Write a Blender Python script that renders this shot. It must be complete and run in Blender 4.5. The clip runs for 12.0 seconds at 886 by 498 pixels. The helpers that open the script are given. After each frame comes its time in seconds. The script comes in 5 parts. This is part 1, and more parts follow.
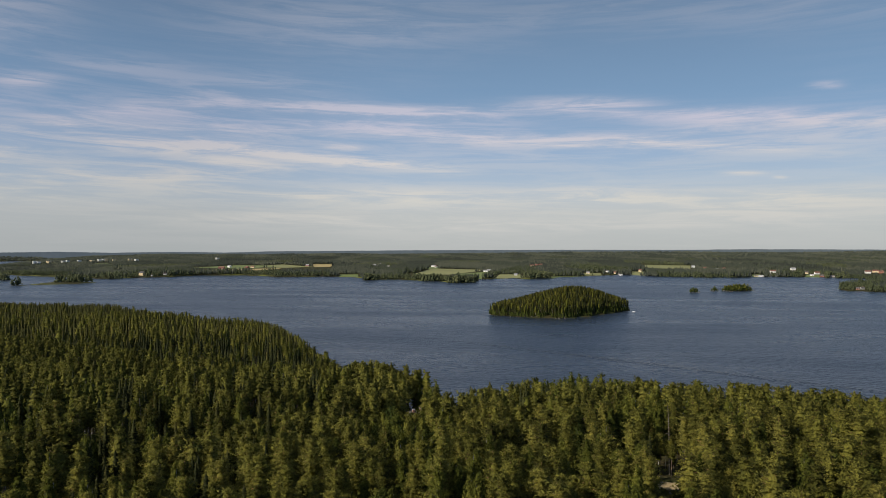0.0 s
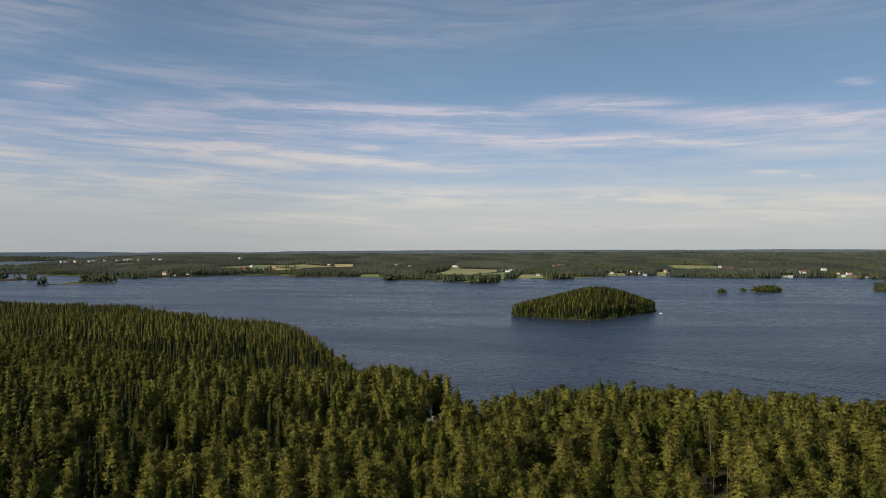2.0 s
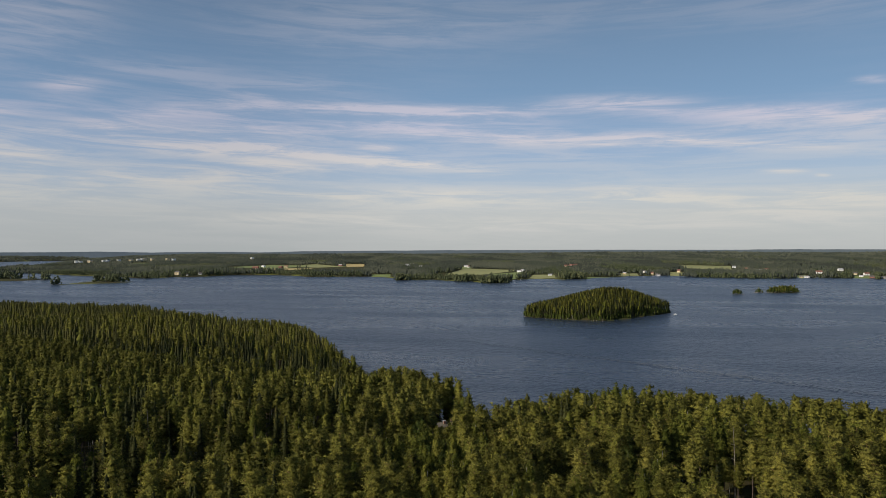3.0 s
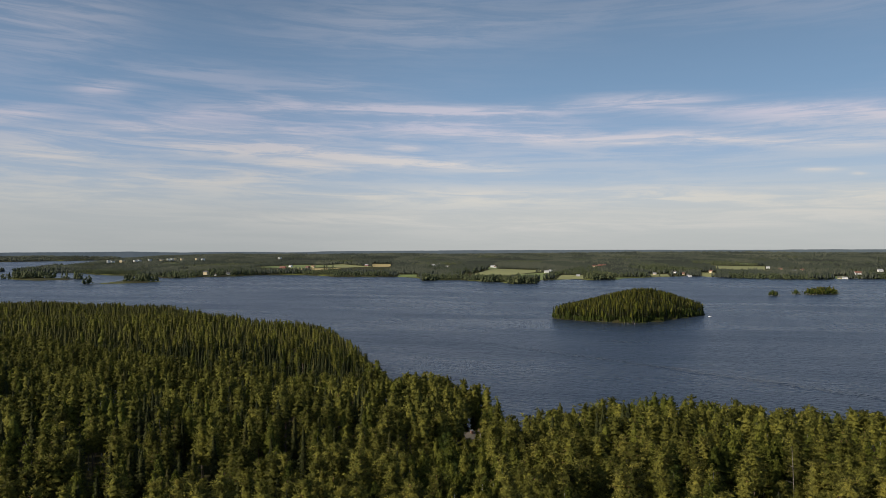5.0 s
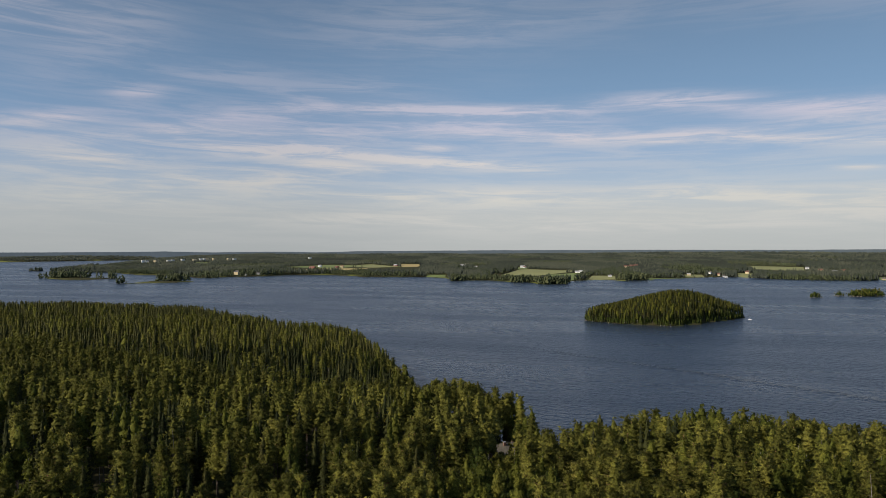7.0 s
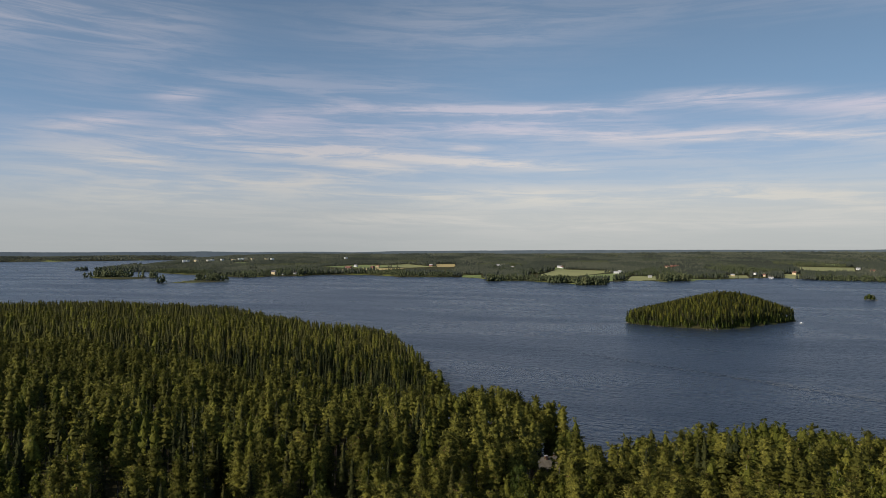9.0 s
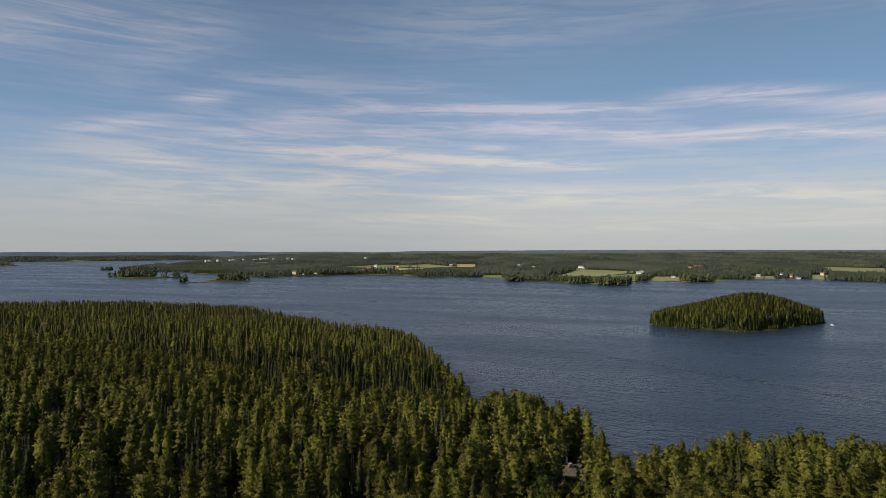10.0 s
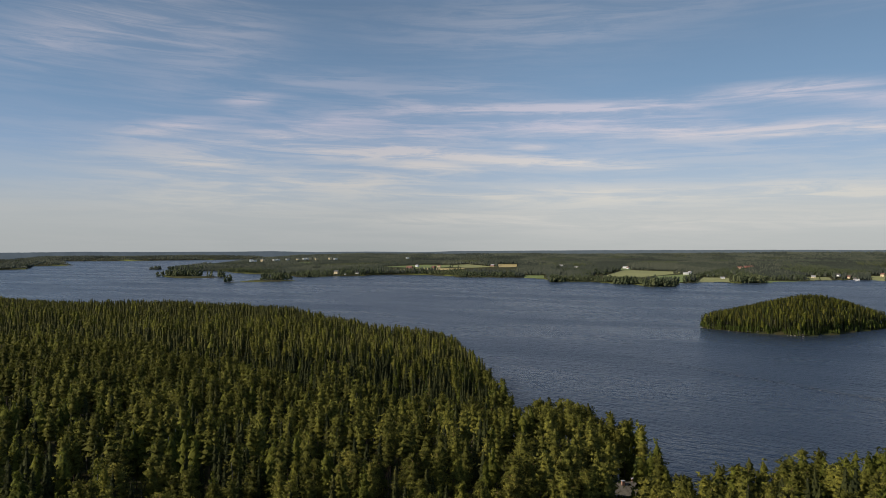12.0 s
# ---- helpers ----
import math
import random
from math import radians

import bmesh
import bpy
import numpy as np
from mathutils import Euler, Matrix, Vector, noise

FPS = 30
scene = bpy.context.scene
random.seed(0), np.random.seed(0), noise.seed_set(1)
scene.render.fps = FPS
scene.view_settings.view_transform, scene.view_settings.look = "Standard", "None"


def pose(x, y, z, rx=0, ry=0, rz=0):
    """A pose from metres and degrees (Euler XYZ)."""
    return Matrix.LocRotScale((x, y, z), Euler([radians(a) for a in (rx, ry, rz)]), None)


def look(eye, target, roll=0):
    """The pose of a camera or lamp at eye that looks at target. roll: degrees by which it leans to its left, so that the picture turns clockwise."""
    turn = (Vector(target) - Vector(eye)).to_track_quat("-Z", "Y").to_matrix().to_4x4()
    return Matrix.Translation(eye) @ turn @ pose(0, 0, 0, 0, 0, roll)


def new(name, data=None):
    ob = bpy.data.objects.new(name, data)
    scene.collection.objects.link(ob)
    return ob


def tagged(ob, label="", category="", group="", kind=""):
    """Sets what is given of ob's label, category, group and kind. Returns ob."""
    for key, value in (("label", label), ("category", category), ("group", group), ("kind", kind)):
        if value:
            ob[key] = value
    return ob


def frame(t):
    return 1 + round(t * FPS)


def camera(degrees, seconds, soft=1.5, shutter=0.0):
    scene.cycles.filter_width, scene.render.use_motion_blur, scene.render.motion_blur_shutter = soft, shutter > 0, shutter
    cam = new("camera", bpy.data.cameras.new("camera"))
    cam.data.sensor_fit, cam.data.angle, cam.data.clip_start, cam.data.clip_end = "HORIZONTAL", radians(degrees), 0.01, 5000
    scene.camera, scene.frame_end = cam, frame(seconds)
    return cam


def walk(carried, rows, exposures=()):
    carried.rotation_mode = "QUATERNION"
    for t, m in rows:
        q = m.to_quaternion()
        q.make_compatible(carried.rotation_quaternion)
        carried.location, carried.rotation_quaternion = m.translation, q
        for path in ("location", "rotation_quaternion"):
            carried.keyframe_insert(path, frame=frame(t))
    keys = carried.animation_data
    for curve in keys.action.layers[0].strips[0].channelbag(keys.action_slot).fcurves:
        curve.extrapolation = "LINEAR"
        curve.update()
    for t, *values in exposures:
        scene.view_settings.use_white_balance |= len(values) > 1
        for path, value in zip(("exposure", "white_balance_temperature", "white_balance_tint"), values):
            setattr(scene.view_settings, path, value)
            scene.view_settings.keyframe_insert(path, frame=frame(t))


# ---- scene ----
# camera and its flight: seconds, place, turn to the left in degrees
FLIGHT = [
    (0, 0.00, 0.00, 80.00, 0.000),
    (0.5, 0.06, 3.31, 79.89, 0.465),
    (1, 0.12, 6.66, 79.81, 0.936),
    (1.5, 0.15, 10.08, 79.75, 1.409),
    (2, 0.10, 13.53, 79.70, 1.890),
    (2.5, 0.02, 16.91, 79.66, 2.403),
    (3, -0.08, 20.23, 79.65, 2.891),
    (5, -1.18, 32.77, 79.98, 5.203),
    (5.5, -1.63, 36.16, 80.04, 5.829),
    (6, -2.13, 39.60, 80.08, 6.461),
    (6.5, -2.62, 43.08, 80.11, 7.088),
    (7, -3.14, 46.60, 80.14, 7.733),
    (9, -5.63, 60.41, 80.16, 10.860),
    (9.5, -6.26, 63.66, 80.19, 11.743),
    (10, -6.93, 66.87, 80.23, 12.640),
    (10.5, -7.63, 70.03, 80.27, 13.532),
    (11, -8.39, 73.14, 80.29, 14.430),
    (11.5, -9.21, 76.21, 80.30, 15.333),
    (12, -10.07, 79.26, 80.30, 16.255),
]
TILT, LEAN = -0.130, -0.087
cam = camera(68.465, 12.0, 0.75)


def heading(x, y, z, turn):
    a, b = radians(turn), radians(TILT)
    way = Vector((-math.sin(a) * math.cos(b), math.cos(a) * math.cos(b), math.sin(b)))
    return look((x, y, z), Vector((x, y, z)) + way * 1000, LEAN)


walk(cam, [(t, heading(x, y, z, turn)) for t, x, y, z, turn in FLIGHT])

# ---- daylight: sky with thin clouds, one sun low behind the left shoulder ----
SUN_AZ, SUN_EL = 240.0, 33.0     # compass degrees from +y clockwise, height
world = bpy.data.worlds.new("sky")
scene.world = world
world.use_nodes = True
wt = world.node_tree
wt.nodes.clear()


def wn(kind, **settings):
    n = wt.nodes.new(kind)
    for key, value in settings.items():
        if key == "operation":
            n.operation = value
        elif key == "blend_type":
            n.blend_type = value
        elif key == "data_type":
            n.data_type = value
    return n


def wmath(op, a, b=None, c=None):
    n = wn("ShaderNodeMath", operation=op)
    for i, v in enumerate((a, b, c)):
        if v is None:
            continue
        if isinstance(v, (int, float)):
            n.inputs[i].default_value = v
        else:
            wt.links.new(v, n.inputs[i])
    return n.outputs[0]


def wmix(fac, a, b):
    n = wn("ShaderNodeMix", data_type="RGBA")
    for i, v in ((0, fac), (6, a), (7, b)):
        if isinstance(v, (int, float)):
            n.inputs[i].default_value = v
        elif isinstance(v, tuple):
            n.inputs[i].default_value = (*v, 1)
        else:
            wt.links.new(v, n.inputs[i])
    return n.outputs[2]


def wnoise(vec, scale, detail, rough, distort=0.0):
    n = wn("ShaderNodeTexNoise")
    n.inputs["Scale"].default_value = scale
    n.inputs["Detail"].default_value = detail
    n.inputs["Roughness"].default_value = rough
    n.inputs["Distortion"].default_value = distort
    wt.links.new(vec, n.inputs["Vector"])
    return n.outputs["Fac"]


def wramp(v, lo, hi):
    n = wt.nodes.new("ShaderNodeMapRange")
    n.interpolation_type = "SMOOTHSTEP"
    wt.links.new(v, n.inputs[0])
    n.inputs[1].default_value, n.inputs[2].default_value = lo, hi
    return n.outputs[0]


def wvec(x, y, z=0.0):
    n = wt.nodes.new("ShaderNodeCombineXYZ")
    for i, v in enumerate((x, y, z)):
        if isinstance(v, (int, float)):
            n.inputs[i].default_value = v
        else:
            wt.links.new(v, n.inputs[i])
    return n.outputs[0]


sky = wt.nodes.new("ShaderNodeTexSky")
sky.sky_type = "NISHITA"
sky.sun_disc = False
sky.sun_elevation, sky.sun_rotation = radians(SUN_EL), radians(SUN_AZ)
sky.altitude, sky.air_density, sky.dust_density, sky.ozone_density = 100, 1.0, 1.6, 1.6
coord = wt.nodes.new("ShaderNodeTexCoord")
split = wt.nodes.new("ShaderNodeSeparateXYZ")
wt.links.new(coord.outputs["Generated"], split.inputs[0])
dx, dy, dz = split.outputs
azim = wmath("MULTIPLY", wmath("ARCTAN2", dx, dy), 57.29578)
elev = wmath("MULTIPLY", wmath("ARCSINE", dz), 57.29578)
# broad wisps that follow the layers of cloud, drawn out along the horizon
tall = wmath("DIVIDE", 60.0, wmath("ADD", elev, 8.0))
flat = wvec(wmath("MULTIPLY", azim, 0.022), wmath("MULTIPLY", tall, 0.9), 0.7)
fine = wvec(wmath("MULTIPLY", azim, 0.085), wmath("ADD", wmath("MULTIPLY", elev, 0.95), wmath("MULTIPLY", azim, 0.018)), 3.1)
n_broad = wnoise(flat, 1.0, 5.0, 0.55, 0.4)
n_fine = wnoise(fine, 1.3, 8.0, 0.66, 0.5)
warp = wmath("MULTIPLY", wmath("SUBTRACT", wnoise(wvec(wmath("MULTIPLY", azim, 0.12), elev, 1.0), 0.5, 4.0, 0.6), 0.5), 1.1)

# streaks of thin cloud: azimuth, height, half length, half thickness (degrees), rise per degree, density
HIGH_CLOUD = [
    (-11.3, 18.99, 11.4, 2.27, 0.029, 0.37), (-0.2, 18.54, 12.1, 1.79, 0.061, 0.17), (20.0, 18.75, 16.0, 1.55, -0.093, 0.24), (-35.2, 16.34, 5.9, 2.68, 0.295, 0.32),
    (-44.8, 16.64, 6.4, 2.03, 0.259, 0.67), (-36.1, 18.59, 5.6, 2.39, -0.017, 0.27), (-26.8, 13.95, 6.0, 0.95, 0.078, 0.28), (-16.9, 13.64, 6.6, 0.95, 0.030, 0.30),
    (-38.5, 9.76, 4.1, 0.60, 0.173, 0.65), (-32.8, 12.28, 2.0, 0.54, 0.110, 0.65), (30.5, 12.05, 1.1, 0.30, -0.122, 0.54),
]
MIDDLE_CLOUD = [
    (-0.8, 7.82, 50.3, 2.03, 0.001, 0.24), (-25.7, 10.93, 19.7, 1.79, 0.091, 0.13), (-30.8, 9.45, 3.9, 0.66, 0.119, 0.54), (-38.7, 7.81, 6.5, 1.31, 0.081, 0.32),
    (-22.4, 11.39, 8.5, 0.95, 0.102, 0.54), (-7.0, 11.98, 8.7, 0.54, -0.012, 0.81), (-4.6, 11.25, 9.3, 0.84, -0.020, 0.54), (12.9, 11.96, 4.8, 0.60, -0.081, 0.86),
    (5.7, 11.77, 5.5, 0.72, 0.017, 0.49), (24.8, 10.30, 10.6, 0.60, -0.102, 0.65), (-17.5, 9.81, 10.5, 0.90, 0.028, 0.59), (-1.7, 10.02, 8.3, 0.84, -0.016, 0.54),
    (9.7, 9.16, 8.3, 0.66, -0.041, 0.78), (22.1, 8.22, 7.6, 0.42, -0.106, 0.54), (25.9, 9.33, 9.3, 1.07, -0.095, 0.43), (39.2, 9.04, 5.5, 0.95, -0.061, 0.54),
]
LOW_CLOUD = [
    (-0.8, 2.64, 50.3, 2.74, 0.001, 0.39), (-28.5, 5.63, 16.5, 1.79, 0.039, 0.13), (-22.3, 8.20, 7.3, 0.54, -0.012, 0.86), (-8.7, 7.47, 8.9, 0.42, -0.078, 1.03),
    (-17.7, 7.05, 4.3, 0.42, -0.023, 0.59), (-8.6, 8.67, 1.6, 0.24, -0.012, 0.54), (-37.0, 6.85, 5.5, 0.72, 0.119, 0.41), (-25.9, 5.72, 9.4, 0.84, -0.000, 0.45),
    (-3.5, 4.44, 15.8, 0.66, -0.010, 0.67), (17.4, 4.03, 7.6, 0.95, -0.076, 0.54), (29.6, 3.44, 7.1, 0.95, -0.002, 0.67), (-35.1, 4.15, 9.2, 1.31, -0.024, 0.38),
    (-14.1, 2.48, 7.8, 0.48, 0.016, 0.59), (-0.7, 2.03, 11.6, 0.42, -0.006, 0.54), (21.2, 2.02, 11.9, 0.54, 0.006, 0.38), (24.7, 6.06, 1.6, 0.24, -0.081, 0.54),
    (27.4, 5.50, 0.5, 0.15, -0.096, 0.43),
]
cover = None
elev_w = wmath("ADD", elev, warp)
for a0, e0, la, le, rise, dens in HIGH_CLOUD + MIDDLE_CLOUD + LOW_CLOUD:
    da = wmath("SUBTRACT", azim, float(a0))
    line = wmath("SUBTRACT", elev_w, wmath("MULTIPLY_ADD", da, float(rise), float(e0)))
    q = wmath("ADD", wmath("POWER", wmath("ABSOLUTE", wmath("MULTIPLY", da, 1.0 / la)), 2.5), wmath("POWER", wmath("ABSOLUTE", wmath("MULTIPLY", line, 1.0 / le)), 2.0))
    g = wmath("MULTIPLY", wmath("EXPONENT", wmath("MULTIPLY", q, -1.0)), float(dens))
    cover = g if cover is None else wmath("ADD", cover, g)
wisps = wramp(n_fine, 0.36, 0.64)
layer = wmath("MULTIPLY", cover, wmath("MULTIPLY_ADD", wisps, 0.85, 0.28))
high = wramp(elev, 24.0, 45.0)
veil = wmath("MULTIPLY", wmath("MULTIPLY", wramp(n_broad, 0.35, 0.8), wramp(n_fine, 0.3, 0.8)), wmath("MULTIPLY_ADD", high, 0.15, 0.22))
cloud = wmath("MINIMUM", wmath("ADD", layer, veil), 0.92)


def wgrade(stops):
    """Colour by height over the horizon, from 0 to 30 degrees."""
    n = wt.nodes.new("ShaderNodeValToRGB")
    el = n.color_ramp.elements
    while len(el) < len(stops):
        el.new(0.5)
    for k, (p, c) in zip(el, stops):
        k.position, k.color = p / 30.0, (*c, 1)
    wt.links.new(wmath("MULTIPLY", elev, 1 / 30.0), n.inputs[0])
    return n.outputs[0]


AIR = wgrade([(0.0, (0.50, 0.52, 0.515)), (3.0, (0.505, 0.525, 0.54)), (5.5, (0.40, 0.49, 0.61)), (8.0, (0.285, 0.41, 0.595)), (12.0, (0.198, 0.325, 0.50)), (20.0, (0.142, 0.228, 0.355)), (30.0, (0.15, 0.225, 0.36))])
FLEECE = wgrade([(0.0, (0.56, 0.56, 0.55)), (4.0, (0.65, 0.635, 0.59)), (7.5, (0.68, 0.645, 0.63)), (10.5, (0.57, 0.555, 0.65)), (15.0, (0.49, 0.50, 0.59)), (20.0, (0.33, 0.37, 0.46)), (30.0, (0.40, 0.43, 0.50))])
dim = wn("ShaderNodeMix", data_type="RGBA", blend_type="MULTIPLY")
dim.inputs[0].default_value = 1.0
wt.links.new(sky.outputs[0], dim.inputs[6])
dim.inputs[7].default_value = (0.10, 0.112, 0.118, 1)
air = wmix(wmath("MULTIPLY_ADD", high, 0.75, 0.12), AIR, dim.outputs[2])
air = wmix(cloud, air, FLEECE)
# the left of the sky is dimmed in colour, standing in for lens shading
deep = wn("ShaderNodeMix", data_type="RGBA", blend_type="MULTIPLY")
wt.links.new(wramp(wmath("MULTIPLY", azim, -1.0), 2.0, 24.0), deep.inputs[0])
wt.links.new(air, deep.inputs[6])
deep.inputs[7].default_value = (0.85, 0.865, 0.885, 1)
air = deep.outputs[2]
back = wt.nodes.new("ShaderNodeBackground")
back.inputs["Strength"].default_value = 1.0
wt.links.new(air, back.inputs["Color"])
out = wt.nodes.new("ShaderNodeOutputWorld")
wt.links.new(back.outputs[0], out.inputs["Surface"])

sun_data = bpy.data.lights.new("sun", "SUN")
sun_data.energy, sun_data.angle, sun_data.color = 5.0, radians(0.5), (1.0, 0.90, 0.74)
a, e = radians(SUN_AZ), radians(SUN_EL)
sun = new("sun", sun_data)
sun.matrix_world = look((math.sin(a) * math.cos(e) * 900, math.cos(a) * math.cos(e) * 900, math.sin(e) * 900), (0, 0, 0))
scene.view_settings.exposure = 0.0


# ---- materials ----
def material(name):
    m = bpy.data.materials.new(name)
    m.use_nodes = True
    t = m.node_tree
    return m, t, t.nodes["Principled BSDF"]


def mnode(t, kind, links=(), **values):
    n = t.nodes.new(kind)
    for key, v in values.items():
        n.inputs[key.replace("_", " ")].default_value = v
    for sock, src in links:
        t.links.new(src, n.inputs[sock])
    return n


def ramp(t, src, stops):
    n = t.nodes.new("ShaderNodeValToRGB")
    el = n.color_ramp.elements
    while len(el) < len(stops):
        el.new(0.5)
    for k, (p, c) in zip(el, stops):
        k.position, k.color = p, (*c, 1)
    t.links.new(src, n.inputs[0])
    return n.outputs[0]


def rgbmix(t, fac, a, b, blend="MIX"):
    n = t.nodes.new("ShaderNodeMix")
    n.data_type, n.blend_type = "RGBA", blend
    for i, v in ((0, fac), (6, a), (7, b)):
        if isinstance(v, (int, float)):
            n.inputs[i].default_value = v
        elif isinstance(v, tuple):
            n.inputs[i].default_value = (*v, 1)
        else:
            t.links.new(v, n.inputs[i])
    return n.outputs[2]


def smath(t, op, a, b):
    n = t.nodes.new("ShaderNodeMath")
    n.operation = op
    for i, v in enumerate((a, b)):
        if isinstance(v, (int, float)):
            n.inputs[i].default_value = v
        else:
            t.links.new(v, n.inputs[i])
    return n.outputs[0]


def tree_random(t):
    """One number a tree: its own, for single trees from the object and in joined woods from the mesh."""
    at = t.nodes.new("ShaderNodeAttribute")
    at.attribute_name = "tint"
    ob = t.nodes.new("ShaderNodeObjectInfo")
    return smath(t, "FRACT", smath(t, "ADD", at.outputs["Fac"], ob.outputs["Random"]), 0.0)


def foliage(name, stops, through_light=0.25, soft=0.74, grain=2.2):
    """Leaves or needles: one tint a tree, darker inside and lighter at the tips, soft rounded shading over the whole
    crown.
    """
    m, t, bsdf = material(name)
    col = ramp(t, tree_random(t), stops)
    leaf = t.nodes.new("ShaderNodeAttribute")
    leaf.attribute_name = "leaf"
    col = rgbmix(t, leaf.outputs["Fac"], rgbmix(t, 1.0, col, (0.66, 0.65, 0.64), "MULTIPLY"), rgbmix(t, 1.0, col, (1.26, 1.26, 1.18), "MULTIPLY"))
    geo = t.nodes.new("ShaderNodeNewGeometry")
    patch = mnode(t, "ShaderNodeTexNoise", [("Vector", geo.outputs["Position"])], Scale=0.55, Detail=3.0)
    col = rgbmix(t, 1.0, col, ramp(t, patch.outputs["Fac"], [(0.3, (0.74, 0.78, 0.84)), (0.5, (1.0, 1.0, 1.0)), (0.7, (1.24, 1.2, 1.08))]), "MULTIPLY")
    needles = mnode(t, "ShaderNodeTexNoise", [("Vector", geo.outputs["Position"])], Scale=grain, Detail=3.0, Roughness=0.65)
    col = rgbmix(t, 1.0, col, ramp(t, needles.outputs["Fac"], [(0.32, (0.5, 0.52, 0.58)), (0.5, (1.0, 1.0, 1.0)), (0.68, (1.38, 1.36, 1.26))]), "MULTIPLY")
    crown = t.nodes.new("ShaderNodeAttribute")
    crown.attribute_name = "crown"
    turned = t.nodes.new("ShaderNodeVectorTransform")
    turned.vector_type, turned.convert_from, turned.convert_to = "NORMAL", "OBJECT", "WORLD"
    t.links.new(crown.outputs["Vector"], turned.inputs[0])
    blend = t.nodes.new("ShaderNodeMix")
    blend.data_type = "VECTOR"
    blend.inputs[0].default_value = soft
    t.links.new(geo.outputs["Normal"], blend.inputs[4])
    t.links.new(turned.outputs[0], blend.inputs[5])
    unit = t.nodes.new("ShaderNodeVectorMath")
    unit.operation = "NORMALIZE"
    t.links.new(blend.outputs[1], unit.inputs[0])
    relief = mnode(t, "ShaderNodeBump", [("Height", needles.outputs["Fac"]), ("Normal", unit.outputs[0])], Strength=0.7, Distance=1.0 / grain)
    t.links.new(relief.outputs[0], bsdf.inputs["Normal"])
    t.links.new(col, bsdf.inputs["Base Color"])
    bsdf.inputs["Roughness"].default_value = 0.7
    bsdf.inputs["Specular IOR Level"].default_value = 0.06
    tr = t.nodes.new("ShaderNodeBsdfTranslucent")
    t.links.new(col, tr.inputs["Color"])
    mix = t.nodes.new("ShaderNodeMixShader")
    mix.inputs[0].default_value = through_light
    t.links.new(bsdf.outputs[0], mix.inputs[1])
    t.links.new(tr.outputs[0], mix.inputs[2])
    t.links.new(mix.outputs[0], t.nodes["Material Output"].inputs["Surface"])
    return m


PINE_LEAF = foliage("pine_needles", [(0.0, (0.063, 0.065, 0.014)), (0.5, (0.166, 0.162, 0.033)), (1.0, (0.198, 0.184, 0.041))], 0.22)
SPRUCE_LEAF = foliage("spruce_needles", [(0.0, (0.032, 0.038, 0.015)), (0.6, (0.063, 0.068, 0.023)), (1.0, (0.102, 0.096, 0.029))], 0.15)
# the far woods' two base colours are greyed and blued with painted distance haze
FAR_LEAF = foliage("hazed_conifer_needles", [(0.0, (0.046, 0.054, 0.046)), (0.5, (0.070, 0.080, 0.064)), (1.0, (0.110, 0.118, 0.088))], 0.1, 0.8, 0.5)
SHORE_LEAF = foliage("hazed_shore_leaves", [(0.0, (0.056, 0.070, 0.040)), (0.6, (0.086, 0.100, 0.054)), (1.0, (0.125, 0.134, 0.068))], 0.15, 0.8, 0.7)
BIRCH_LEAF = foliage("birch_leaves", [(0.0, (0.059, 0.072, 0.013)), (0.6, (0.136, 0.144, 0.026)), (1.0, (0.172, 0.166, 0.033))], 0.3)
ALDER_LEAF = foliage("alder_leaves", [(0.0, (0.057, 0.081, 0.019)), (1.0, (0.100, 0.117, 0.027))], 0.25)
DEAD_LEAF = foliage("dead_needles", [(0.0, (0.16, 0.095, 0.035)), (1.0, (0.20, 0.12, 0.045))], 0.1)


def bark(name, low, high, flecks=None):
    m, t, bsdf = material(name)
    up = t.nodes.new("ShaderNodeAttribute")
    up.attribute_name = "leaf"
    tc = t.nodes.new("ShaderNodeTexCoord")
    grain = mnode(t, "ShaderNodeTexNoise", [("Vector", tc.outputs["Object"])], Scale=3.0, Detail=4.0)
    col = ramp(t, up.outputs["Fac"], [(0.0, low), (0.45, low), (0.7, high), (1.0, high)])
    dark = flecks or tuple(c * 0.45 for c in low)
    col = rgbmix(t, ramp(t, grain.outputs["Fac"], [(0.4, (0, 0, 0)), (0.62, (1, 1, 1))]), col, dark)
    t.links.new(col, bsdf.inputs["Base Color"])
    bsdf.inputs["Roughness"].default_value = 0.9
    return m


PINE_BARK = bark("pine_bark", (0.13, 0.095, 0.075), (0.34, 0.17, 0.085))
SPRUCE_BARK = bark("spruce_bark", (0.12, 0.095, 0.08), (0.12, 0.095, 0.08))
BIRCH_BARK = bark("birch_bark", (0.42, 0.40, 0.37), (0.42, 0.40, 0.37), (0.07, 0.065, 0.06))
GREY_BARK = bark("weathered_wood", (0.22, 0.19, 0.165), (0.22, 0.19, 0.165))


